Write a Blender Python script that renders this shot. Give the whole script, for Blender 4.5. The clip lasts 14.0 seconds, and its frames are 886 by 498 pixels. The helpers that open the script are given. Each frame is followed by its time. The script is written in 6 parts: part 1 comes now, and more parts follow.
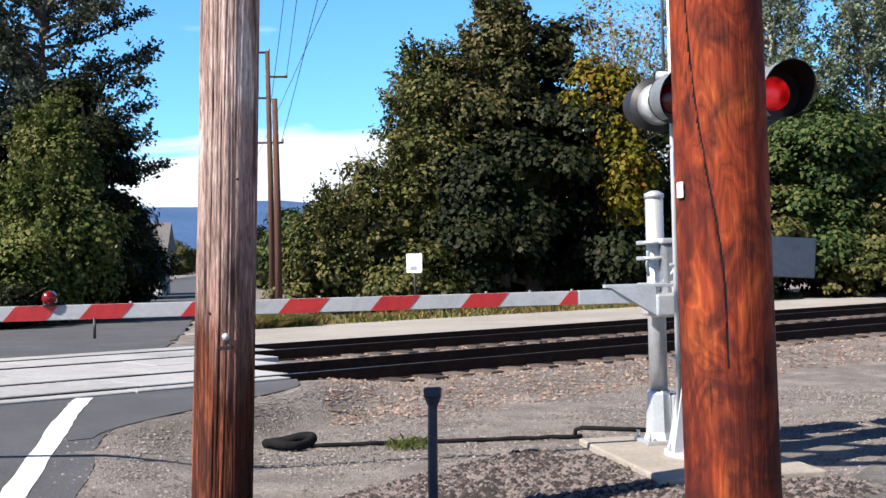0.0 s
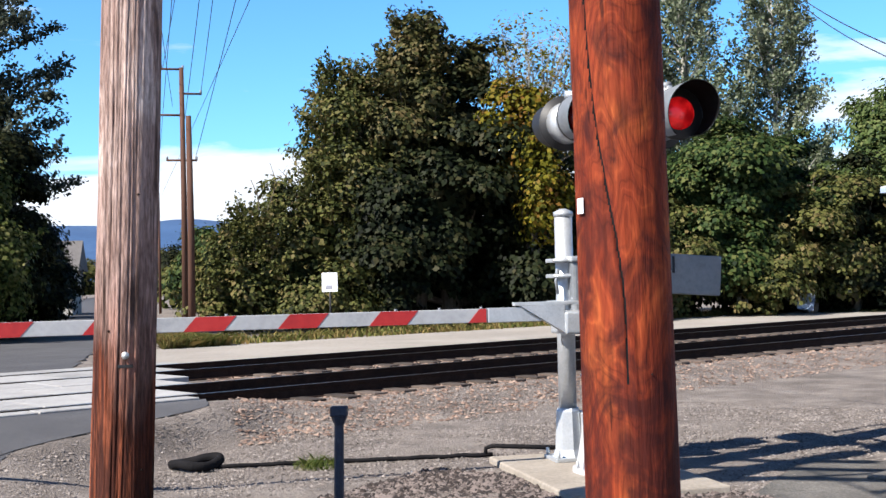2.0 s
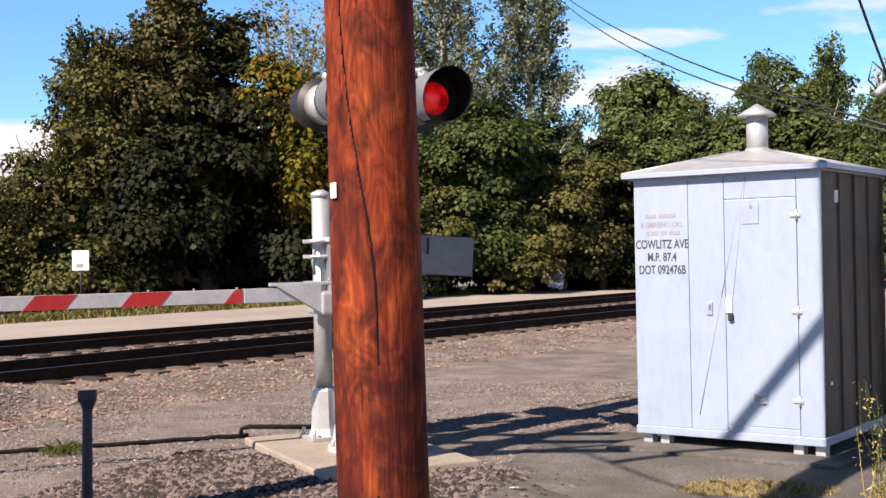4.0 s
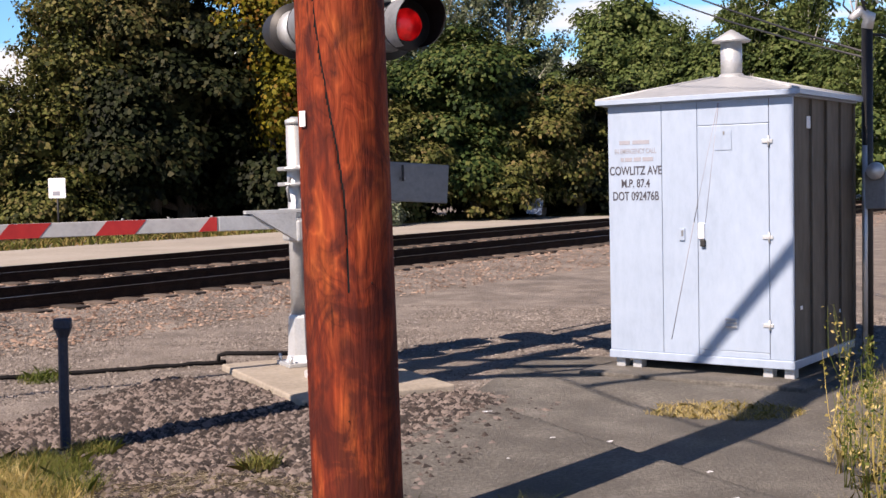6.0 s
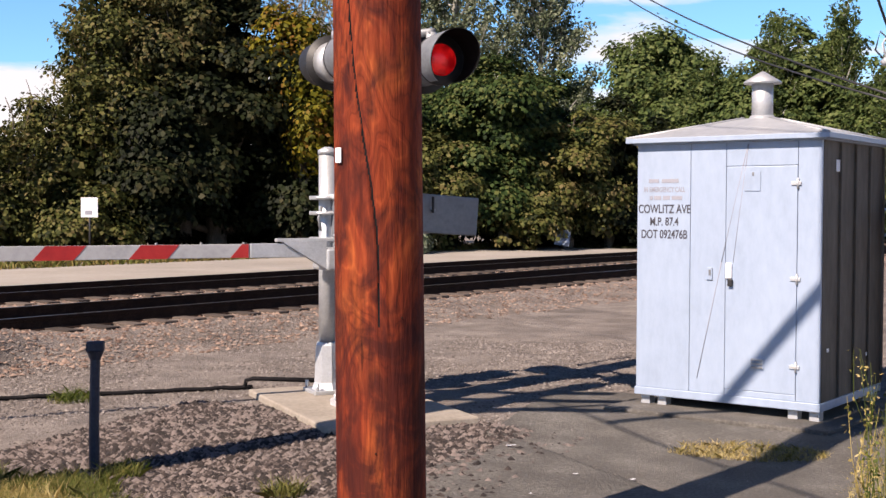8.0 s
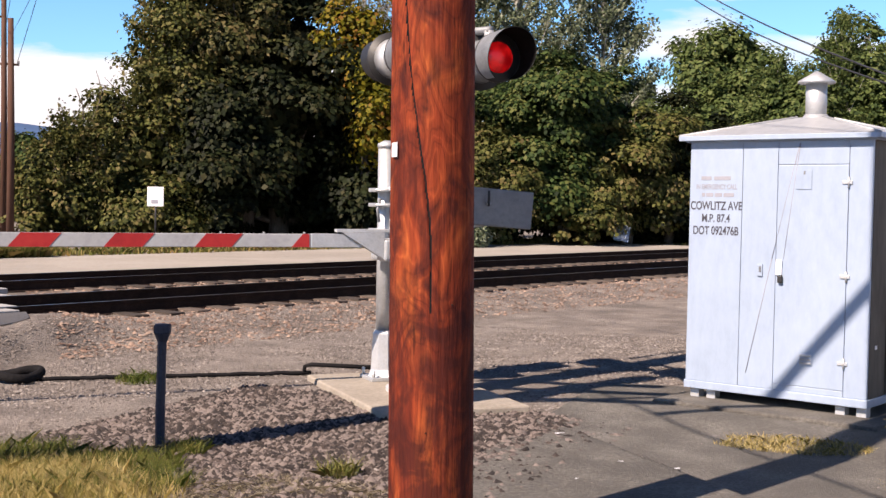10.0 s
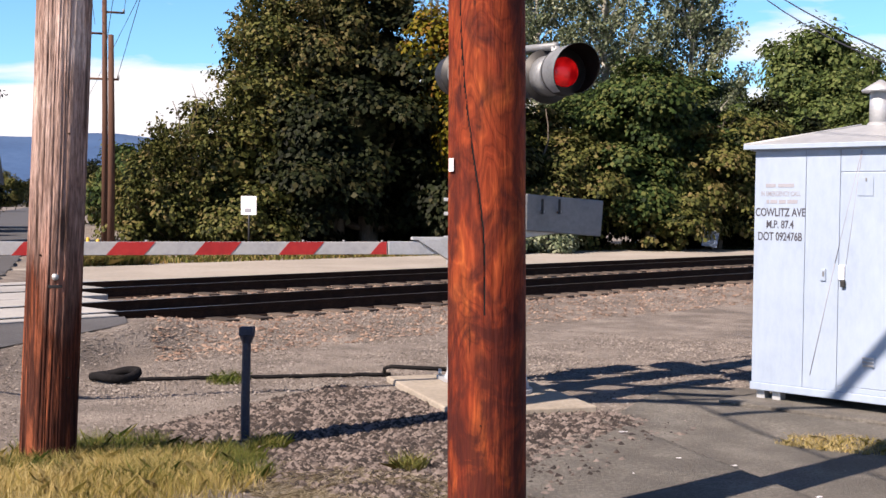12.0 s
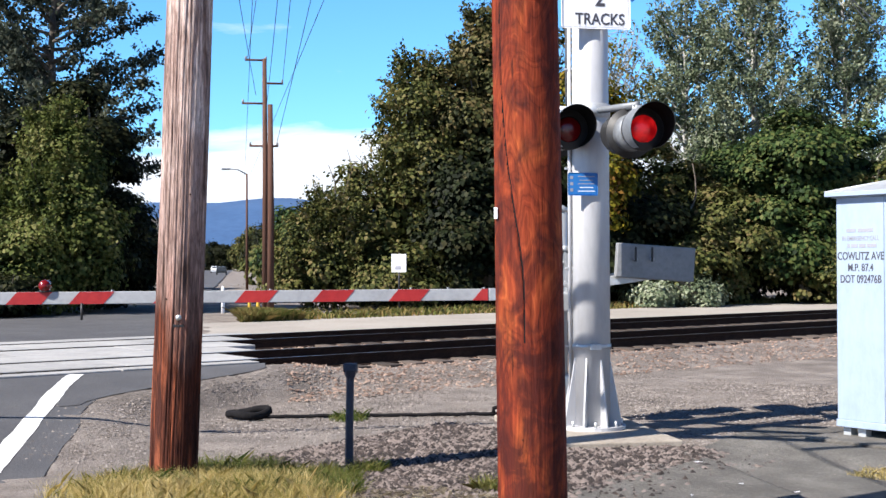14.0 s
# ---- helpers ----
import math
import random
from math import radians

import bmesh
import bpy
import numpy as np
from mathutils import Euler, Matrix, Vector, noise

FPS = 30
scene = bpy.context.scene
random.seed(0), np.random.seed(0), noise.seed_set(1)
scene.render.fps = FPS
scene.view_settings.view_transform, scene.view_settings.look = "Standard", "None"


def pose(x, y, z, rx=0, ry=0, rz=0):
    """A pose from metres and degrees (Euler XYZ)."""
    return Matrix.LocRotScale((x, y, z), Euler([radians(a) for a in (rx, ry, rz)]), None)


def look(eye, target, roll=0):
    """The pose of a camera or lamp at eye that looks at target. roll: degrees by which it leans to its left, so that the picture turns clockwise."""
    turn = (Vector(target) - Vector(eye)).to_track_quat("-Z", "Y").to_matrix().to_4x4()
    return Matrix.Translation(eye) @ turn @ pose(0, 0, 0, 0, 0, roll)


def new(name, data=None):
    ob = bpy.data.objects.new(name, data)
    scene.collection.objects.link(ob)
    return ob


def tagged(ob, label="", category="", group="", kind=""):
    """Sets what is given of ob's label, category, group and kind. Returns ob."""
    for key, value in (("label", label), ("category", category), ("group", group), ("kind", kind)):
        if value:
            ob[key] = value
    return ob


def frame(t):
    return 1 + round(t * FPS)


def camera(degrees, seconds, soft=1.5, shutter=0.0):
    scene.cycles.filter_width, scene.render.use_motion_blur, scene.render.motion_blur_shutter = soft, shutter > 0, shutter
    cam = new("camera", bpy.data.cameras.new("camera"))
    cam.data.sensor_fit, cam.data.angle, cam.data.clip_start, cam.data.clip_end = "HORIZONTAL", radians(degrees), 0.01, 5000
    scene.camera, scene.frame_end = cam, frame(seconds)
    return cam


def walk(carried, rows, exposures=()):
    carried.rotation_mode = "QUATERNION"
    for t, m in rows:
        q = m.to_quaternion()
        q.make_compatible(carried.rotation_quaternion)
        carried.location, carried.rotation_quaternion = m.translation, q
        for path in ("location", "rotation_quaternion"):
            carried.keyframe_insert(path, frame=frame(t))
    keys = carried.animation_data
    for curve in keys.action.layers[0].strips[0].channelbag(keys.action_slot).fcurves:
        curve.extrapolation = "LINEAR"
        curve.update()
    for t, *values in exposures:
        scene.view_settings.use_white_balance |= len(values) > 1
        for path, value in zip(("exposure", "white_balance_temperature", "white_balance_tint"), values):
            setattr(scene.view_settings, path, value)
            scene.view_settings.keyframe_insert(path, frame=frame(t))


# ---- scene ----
cam = camera(40.0, 14.0)
PATH = [
    (0, (4.978, -6.628, 1.702), (3.797, -5.014, 1.728), -1.3),
    (0.5, (4.969, -6.605, 1.705), (3.861, -4.94, 1.736), -1.3),
    (1, (4.975, -6.581, 1.7), (3.865, -4.917, 1.74), -1.5),
    (1.5, (4.98, -6.57, 1.703), (3.884, -4.898, 1.75), -1.5),
    (2, (5.017, -6.553, 1.685), (3.948, -4.864, 1.74), -1.3),
    (2.5, (5.076, -6.542, 1.695), (4.073, -4.813, 1.742), -1.3),
    (3, (5.121, -6.494, 1.72), (4.22, -4.709, 1.759), -1.3),
    (3.5, (5.074, -6.579, 1.706), (4.323, -4.726, 1.738), -1.4),
    (6, (5.133, -6.609, 1.714), (4.441, -4.735, 1.603), -1.3),
    (6.5, (5.193, -6.627, 1.697), (4.493, -4.759, 1.54), -1.5),
    (7, (5.207, -6.651, 1.697), (4.506, -4.785, 1.53), -1.4),
    (7.5, (5.146, -6.684, 1.763), (4.438, -4.816, 1.663), -0.5),
    (8, (5.15, -6.698, 1.763), (4.417, -4.838, 1.697), 0.2),
    (10.5, (5.35, -7.033, 1.759), (4.512, -5.219, 1.674), 1.2),
    (11, (5.444, -7.137, 1.784), (4.593, -5.33, 1.684), 1.3),
    (11.5, (5.651, -7.265, 1.788), (4.765, -5.475, 1.68), 0.8),
    (12, (5.684, -7.301, 1.785), (4.724, -5.548, 1.716), 0.6),
    (12.5, (5.843, -7.345, 1.737), (4.763, -5.662, 1.715), 0.2),
    (13, (6.136, -7.567, 1.709), (4.991, -5.927, 1.701), -0.1),
    (13.5, (6.466, -7.787, 1.697), (5.299, -6.163, 1.704), -0.0),
    (14, (6.752, -7.777, 1.692), (5.561, -6.17, 1.719), -0.2),
]
walk(cam, [(t, look(eye, target, roll)) for t, eye, target, roll in PATH],
     [(0, 0.74, 6050, 10), (3.0, 0.74, 6050, 10), (3.6, 0.60, 6950, 20), (8.2, 0.47, 6900, 20), (10.3, 0.60, 7000, 20), (12.0, 0.62, 6850, 18), (12.55, 0.62, 6800, 18), (13.1, 0.72, 6150, 12), (14.0, 0.80, 6000, 10)])

# ---- light ----
SUN_HEAD, SUN_EL = 19.2, 42.0          # the way the shadows fall, degrees from +y towards +x; height of the sun
sh, se = radians(SUN_HEAD), radians(SUN_EL)
sun_way = Vector((math.sin(sh) * math.cos(se), math.cos(sh) * math.cos(se), -math.sin(se)))
sun = new("sun", bpy.data.lights.new("sun", "SUN"))
sun.data.energy, sun.data.angle, sun.data.color = 7.0, radians(0.5), (1.0, 0.90, 0.77)
sun.matrix_world = look((0, 0, 30), Vector((0, 0, 30)) + sun_way)

world = bpy.data.worlds.new("sky")
world.use_nodes = True
scene.world = world


def node(tree, kind, **values):
    n = tree.nodes.new(kind)
    for key, value in values.items():
        n.inputs[key.replace("_", " ")].default_value = value
    return n


def ramp(tree, stops, source):
    n = tree.nodes.new("ShaderNodeValToRGB")
    while len(n.color_ramp.elements) < len(stops):
        n.color_ramp.elements.new(0.5)
    for e, (at, c) in zip(n.color_ramp.elements, stops):
        e.position, e.color = at, (*c, 1) if len(c) == 3 else c
    tree.links.new(source, n.inputs["Fac"])
    return n.outputs["Color"]


def mixc(tree, fac, a, b, kind="MIX"):
    n = tree.nodes.new("ShaderNodeMix")
    n.data_type, n.blend_type = "RGBA", kind
    for sock, v in ((n.inputs[0], fac), (n.inputs[6], a), (n.inputs[7], b)):
        if isinstance(v, (int, float)):
            sock.default_value = v
        elif isinstance(v, tuple):
            sock.default_value = (*v[:3], 1)
        else:
            tree.links.new(v, sock)
    return n.outputs[2]


wt = world.node_tree
sky = wt.nodes.new("ShaderNodeTexSky")
sky.sky_type, sky.sun_disc = "NISHITA", False
sky.sun_elevation, sky.sun_rotation = se, math.atan2(-sun_way.x, -sun_way.y)
sky.air_density, sky.dust_density, sky.ozone_density = 1.0, 0.0, 2.5
coord = wt.nodes.new("ShaderNodeTexCoord")
stretch = wt.nodes.new("ShaderNodeMapping")
stretch.inputs["Scale"].default_value = (1.3, 1.3, 7.5)
stretch.inputs["Rotation"].default_value = (radians(4), radians(3), 0)
stretch.inputs["Location"].default_value = (0.35, 0.2, 0.55)
wt.links.new(coord.outputs["Generated"], stretch.inputs["Vector"])
clouds = node(wt, "ShaderNodeTexNoise", Scale=2.1, Detail=7.0, Roughness=0.52, Distortion=0.35)
wt.links.new(stretch.outputs["Vector"], clouds.inputs["Vector"])
rise = wt.nodes.new("ShaderNodeSeparateXYZ")
wt.links.new(coord.outputs["Generated"], rise.inputs[0])
thin = wt.nodes.new("ShaderNodeMath")
thin.operation = "MULTIPLY_ADD"
thin.inputs[1].default_value = -1.25
wt.links.new(rise.outputs["Z"], thin.inputs[0])
wt.links.new(clouds.outputs["Fac"], thin.inputs[2])
cover = ramp(wt, [(0.315, (0, 0, 0)), (0.395, (1, 1, 1))], thin.outputs[0])
overhead = ramp(wt, [(0.24, (0, 0, 0)), (0.55, (1, 1, 1))], rise.outputs["Z"])
tinted = mixc(wt, 1.0, sky.outputs["Color"], mixc(wt, overhead, (1.2, 2.0, 2.6), (0.55, 0.74, 1.05)), "MULTIPLY")
veiled = mixc(wt, cover, tinted, (13.6, 14.0, 14.5))
back = wt.nodes["Background"]
back.inputs["Strength"].default_value = 0.052
wt.links.new(veiled, back.inputs["Color"])


# ---- materials ----
def material(name, tones, size=1.0, rough=0.8, metal=0.0, bump=0.2, stretch3=(1, 1, 1), fine=6.0, island=0.0, pieces=0.0, spec=0.5, where="Object"):
    """Noise at two scales over a ramp of tones, with relief; island and pieces vary it from one small piece to the next."""
    m = bpy.data.materials.new(name)
    m.use_nodes = True
    t = m.node_tree
    bsdf = t.nodes["Principled BSDF"]
    c = t.nodes.new("ShaderNodeTexCoord")
    mp = t.nodes.new("ShaderNodeMapping")
    mp.inputs["Scale"].default_value = stretch3
    if where == "World":
        t.links.new(t.nodes.new("ShaderNodeNewGeometry").outputs["Position"], mp.inputs["Vector"])
    else:
        t.links.new(c.outputs[where], mp.inputs["Vector"])
    a = node(t, "ShaderNodeTexNoise", Scale=1 / size, Detail=5.0, Roughness=0.6)
    b = node(t, "ShaderNodeTexNoise", Scale=fine / size, Detail=4.0, Roughness=0.65)
    for n in (a, b):
        t.links.new(mp.outputs["Vector"], n.inputs["Vector"])
    mid = t.nodes.new("ShaderNodeMath")
    mid.operation = "MULTIPLY_ADD"
    t.links.new(b.outputs["Fac"], mid.inputs[0])
    mid.inputs[1].default_value = 0.5
    half = t.nodes.new("ShaderNodeMath")
    half.operation = "MULTIPLY"
    half.inputs[1].default_value = 0.5
    t.links.new(a.outputs["Fac"], half.inputs[0])
    t.links.new(half.outputs[0], mid.inputs[2])
    value = mid.outputs[0]
    if island or pieces:
        vary = t.nodes.new("ShaderNodeMath")
        vary.operation = "MULTIPLY_ADD"
        if island:
            t.links.new(t.nodes.new("ShaderNodeNewGeometry").outputs["Random Per Island"], vary.inputs[0])
        else:
            t.links.new(t.nodes.new("ShaderNodeObjectInfo").outputs["Random"], vary.inputs[0])
        vary.inputs[1].default_value = island or pieces
        t.links.new(value, vary.inputs[2])
        shift = t.nodes.new("ShaderNodeMath")
        shift.operation = "SUBTRACT"
        shift.inputs[1].default_value = (island or pieces) / 2
        t.links.new(vary.outputs[0], shift.inputs[0])
        value = shift.outputs[0]
    k = len(tones)
    stops = [(0.3 + 0.4 * i / max(1, k - 1), tone) for i, tone in enumerate(tones)]
    t.links.new(ramp(t, stops, value), bsdf.inputs["Base Color"])
    bsdf.inputs["Roughness"].default_value, bsdf.inputs["Metallic"].default_value = rough, metal
    bsdf.inputs["Specular IOR Level"].default_value = spec
    if bump:
        bn = node(t, "ShaderNodeBump", Strength=bump, Distance=0.02)
        t.links.new(b.outputs["Fac"], bn.inputs["Height"])
        t.links.new(bn.outputs["Normal"], bsdf.inputs["Normal"])
    return m


def leaf_material(name, tones, glow=0.22):
    """Leaves: a tone for each one, and light that comes through them."""
    m = bpy.data.materials.new(name)
    m.use_nodes = True
    t = m.node_tree
    t.nodes.remove(t.nodes["Principled BSDF"])
    g = t.nodes.new("ShaderNodeNewGeometry")
    n = node(t, "ShaderNodeTexNoise", Scale=0.9, Detail=3.0)
    t.links.new(g.outputs["Position"], n.inputs["Vector"])
    add = t.nodes.new("ShaderNodeMath")
    add.operation = "MULTIPLY_ADD"
    add.inputs[1].default_value = 0.55
    t.links.new(g.outputs["Random Per Island"], add.inputs[0])
    sub = t.nodes.new("ShaderNodeMath")
    sub.operation = "SUBTRACT"
    sub.inputs[1].default_value = 0.27
    t.links.new(n.outputs["Fac"], add.inputs[2])
    t.links.new(add.outputs[0], sub.inputs[0])
    colour = ramp(t, [(0.2 + 0.6 * i / (len(tones) - 1), c) for i, c in enumerate(tones)], sub.outputs[0])
    d = t.nodes.new("ShaderNodeBsdfPrincipled")
    d.inputs["Roughness"].default_value = 0.6
    d.inputs["Specular IOR Level"].default_value = 0.1
    tr = t.nodes.new("ShaderNodeBsdfTranslucent")
    mx = t.nodes.new("ShaderNodeMixShader")
    mx.inputs[0].default_value = glow
    t.links.new(colour, d.inputs["Base Color"])
    t.links.new(colour, tr.inputs["Color"])
    t.links.new(d.outputs[0], mx.inputs[1])
    t.links.new(tr.outputs[0], mx.inputs[2])
    t.links.new(mx.outputs[0], t.nodes["Material Output"].inputs["Surface"])
    return m


def glowing(name, colour, strength):
    m = bpy.data.materials.new(name)
    m.use_nodes = True
    b = m.node_tree.nodes["Principled BSDF"]
    b.inputs["Base Color"].default_value = (*colour, 1)
    b.inputs["Roughness"].default_value = 0.25
    b.inputs["Emission Color"].default_value = (*colour, 1)
    b.inputs["Emission Strength"].default_value = strength
    return m


GRAVEL = material("gravel", [(0.049, 0.0406, 0.035), (0.161, 0.1365, 0.119), (0.322, 0.287, 0.252)], 0.7, 0.95, bump=1.0, fine=34, where="World")
STONE = material("stone", [(0.072, 0.05976, 0.05328), (0.1584, 0.1346, 0.121), (0.2736, 0.2412, 0.2196)], 0.3, 0.9, bump=0.4, fine=9, island=0.55)
STONE_DARK = material("dark_stone", [(0.016, 0.011, 0.0095), (0.05, 0.036, 0.031), (0.17, 0.138, 0.125)], 0.3, 0.9, bump=0.4, fine=9, island=0.75)
BALLAST = material("ballast", [(0.098, 0.0595, 0.0434), (0.21, 0.1365, 0.1015), (0.308, 0.224, 0.175)], 0.3, 0.9, bump=0.4, fine=9, island=0.55)
ASPHALT = material("asphalt", [(0.03456, 0.03456, 0.03888), (0.05904, 0.05832, 0.06336), (0.0972, 0.09648, 0.1008)], 1.2, 0.9, bump=0.5, fine=45, where="World")
OLD_ASPHALT = material("old_asphalt", [(0.0396, 0.03696, 0.033), (0.0891, 0.08184, 0.0726), (0.2046, 0.1914, 0.1716)], 0.7, 0.92, bump=0.9, fine=30, where="World")
LANE = material("lane_gravel", [(0.1944, 0.175, 0.1523), (0.2786, 0.2527, 0.2236), (0.3499, 0.324, 0.2916)], 2.5, 0.95, bump=0.3, fine=30, where="World")
PAINT = material("road_paint", [(0.44, 0.44, 0.432), (0.624, 0.624, 0.616), (0.672, 0.672, 0.664)], 0.4, 0.7, bump=0.15, fine=12, where="World")
PANEL = material("crossing_concrete", [(0.1872, 0.1836, 0.18), (0.288, 0.2844, 0.2808), (0.3744, 0.3672, 0.36)], 0.7, 0.85, bump=0.2, fine=14, pieces=0.12, where="World")
CONCRETE = material("concrete", [(0.18, 0.1537, 0.1237), (0.27, 0.2363, 0.195), (0.3525, 0.315, 0.2662)], 0.6, 0.9, bump=0.25, fine=16, where="World")
RUST = material("rail_steel", [(0.010, 0.006, 0.0045), (0.022, 0.012, 0.009), (0.045, 0.026, 0.018)], 0.2, 0.85, 0.0, bump=0.2, fine=8, spec=0.15)
RAILHEAD = material("rail_head", [(0.22, 0.20, 0.18), (0.35, 0.33, 0.31)], 0.3, 0.35, 0.9, bump=0.05)
TIE = material("tie_wood", [(0.025, 0.018, 0.014), (0.06, 0.045, 0.036), (0.11, 0.085, 0.07)], 0.3, 0.9, bump=0.5, stretch3=(1, 6, 6), pieces=0.3)
GALV = material("galvanised", [(0.391, 0.408, 0.425), (0.493, 0.51, 0.527), (0.578, 0.595, 0.612)], 0.12, 0.45, 0.55, bump=0.06, fine=7)
ALU = material("mast_paint", [(0.368, 0.368, 0.384), (0.448, 0.448, 0.464), (0.504, 0.504, 0.512)], 0.5, 0.5, 0.1, bump=0.04, stretch3=(1, 1, 0.25))
HUT = material("hut_paint", [(0.255, 0.319, 0.4158), (0.3067, 0.3776, 0.489), (0.3481, 0.4253, 0.539)], 0.7, 0.42, 0.15, bump=0.05, stretch3=(1, 1, 0.4), fine=9)
HUT_ROOF = material("hut_roof", [(0.255, 0.27, 0.2925), (0.3375, 0.3525, 0.375), (0.405, 0.42, 0.4425)], 0.5, 0.5, 0.2, bump=0.08)
# Brown sides, much darker than the front: their shade is put into the colour.
HUT_SIDE = material("hut_side_shaded", [(0.048, 0.04, 0.0304), (0.096, 0.08, 0.0624), (0.152, 0.132, 0.108)], 0.5, 0.7, 0.2, bump=0.1, stretch3=(1, 1, 0.3))
LINING = material("matt_black", [(0.006, 0.006, 0.006), (0.014, 0.014, 0.015)], 0.3, 0.95, bump=0.0, spec=0.05)
BLACK = material("black_enamel", [(0.008, 0.008, 0.009), (0.02, 0.02, 0.022)], 0.3, 0.55, bump=0.05)
PLATE = material("weathered_plate", [(0.17, 0.175, 0.185), (0.23, 0.235, 0.245), (0.29, 0.295, 0.305)], 0.3, 0.55, 0.2, bump=0.06)
GREY_CASE = material("grey_casting", [(0.1275, 0.135, 0.15), (0.18, 0.1913, 0.2063), (0.2325, 0.2438, 0.2587)], 0.2, 0.55, 0.3, bump=0.1)
LETTER = material("letter_black", [(0.03, 0.03, 0.045), (0.06, 0.06, 0.075)], 0.2, 0.7, bump=0.0)
FADED = material("letter_faded", [(0.21, 0.217, 0.259), (0.294, 0.301, 0.343)], 0.1, 0.7, bump=0.0)
RED = material("reflective_red", [(0.24, 0.0096, 0.0112), (0.336, 0.016, 0.016), (0.4, 0.028, 0.024)], 0.3, 0.45, bump=0.03)
WHITE = material("reflective_white", [(0.2516, 0.259, 0.2738), (0.3404, 0.3478, 0.3626), (0.3996, 0.407, 0.4218)], 0.3, 0.5, bump=0.03)
SIGN_WHITE = material("sign_white", [(0.70, 0.71, 0.75), (0.80, 0.81, 0.84)], 0.4, 0.5, bump=0.02)
SIGN_BLUE = material("sign_blue", [(0.012, 0.11, 0.36), (0.02, 0.16, 0.46)], 0.3, 0.5, bump=0.02)
POST = material("post_steel", [(0.012, 0.016, 0.032), (0.025, 0.032, 0.055), (0.05, 0.055, 0.075)], 0.15, 0.6, 0.3, bump=0.15)
RUBBER = material("rubber", [(0.005, 0.005, 0.006), (0.014, 0.013, 0.014)], 0.15, 0.9, bump=0.3, spec=0.12)
TARP = material("blue_tarp", [(0.08, 0.176, 0.4), (0.28, 0.36, 0.496), (0.56, 0.592, 0.64)], 0.35, 0.5, bump=0.3)
YELLOW = material("yellow_paint", [(0.45, 0.27, 0.0225), (0.54, 0.345, 0.0375)], 0.3, 0.6)
BARK = material("bark", [(0.04, 0.032, 0.0256), (0.096, 0.08, 0.064), (0.176, 0.152, 0.128)], 0.4, 0.95, bump=0.7, stretch3=(3, 3, 0.5))
PALE_BARK = material("pale_bark", [(0.195, 0.1875, 0.165), (0.315, 0.3075, 0.2775), (0.4125, 0.405, 0.375)], 0.5, 0.9, bump=0.4)
FAR_POLE = material("far_pole_wood", [(0.035, 0.015, 0.009), (0.075, 0.032, 0.019), (0.12, 0.058, 0.036)], 0.4, 0.9, bump=0.3, stretch3=(4, 4, 0.2))
WIRE = material("wire", [(0.015, 0.015, 0.018), (0.03, 0.03, 0.035)], 0.5, 0.6, bump=0)
# Distance haze is put into the woods' colour as blue.
HILL = material("wooded_hill", [(0.0202, 0.05508, 0.1377), (0.02754, 0.07344, 0.1744), (0.04131, 0.0918, 0.202)], 220, 1.0, bump=0, fine=9, where="World")
LENS_LIT = glowing("red_lens_lit", (0.62, 0.006, 0.008), 0.32)
facets = node(LENS_LIT.node_tree, "ShaderNodeTexNoise", Scale=16.0, Detail=3.0)
LENS_LIT.node_tree.links.new(LENS_LIT.node_tree.nodes.new("ShaderNodeTexCoord").outputs["Object"], facets.inputs["Vector"])
LENS_LIT.node_tree.links.new(ramp(LENS_LIT.node_tree, [(0.36, (0.16, 0.001, 0.002)), (0.62, (0.80, 0.012, 0.012))], facets.outputs["Fac"]), LENS_LIT.node_tree.nodes["Principled BSDF"].inputs["Emission Color"])
LENS_DIM = material("red_lens", [(0.10, 0.002, 0.003), (0.16, 0.004, 0.005)], 0.1, 0.2, bump=0.02)
CAR_WHITE = material("car_white", [(0.68, 0.69, 0.70), (0.76, 0.77, 0.78)], 0.5, 0.25, bump=0)
CAR_GLASS = material("car_glass", [(0.02, 0.025, 0.03), (0.04, 0.045, 0.05)], 0.5, 0.1, bump=0)
SIDING = material("siding", [(0.375, 0.36, 0.3375), (0.465, 0.45, 0.42)], 0.6, 0.8)
ROOFING = material("roofing", [(0.08, 0.075, 0.075), (0.15, 0.14, 0.135)], 0.4, 0.9)

# Near-black: shade of the lower crown is put into this leaf colour.
LEAF_SHADED = leaf_material("shaded_leaf", [(0.002053, 0.003764, 0.001369), (0.006843, 0.01061, 0.003764), (0.01779, 0.02395, 0.008897), (0.03593, 0.03352, 0.01437)], 0.1)
# Lighter olive brown: sunlight on the upper crown is put into the colour.
LEAF_SUNLIT = leaf_material("sunlit_maple_leaf", [(0.008, 0.0112, 0.0032), (0.0288, 0.0336, 0.0104), (0.0704, 0.0688, 0.024), (0.112, 0.088, 0.0384)], 0.15)
LEAF_OLIVE = leaf_material("olive_leaf", [(0.01206, 0.01723, 0.005168), (0.04823, 0.05684, 0.01551), (0.1033, 0.1068, 0.03101), (0.1421, 0.112, 0.04737)])
LEAF_GOLD = leaf_material("yellowing_leaf", [(0.0297, 0.0396, 0.0066), (0.099, 0.0957, 0.0099), (0.1848, 0.1551, 0.0132), (0.1716, 0.0858, 0.0198)], 0.35)
LEAF_COTTON = leaf_material("cottonwood_leaf", [(0.04687, 0.06458, 0.0375), (0.09895, 0.125, 0.07083), (0.1719, 0.1979, 0.1198), (0.2708, 0.2916, 0.2083)])
LEAF_GREEN = leaf_material("green_leaf", [(0.00476, 0.01088, 0.00408), (0.01904, 0.0374, 0.01088), (0.0476, 0.0748, 0.02176), (0.0952, 0.1054, 0.03264)])
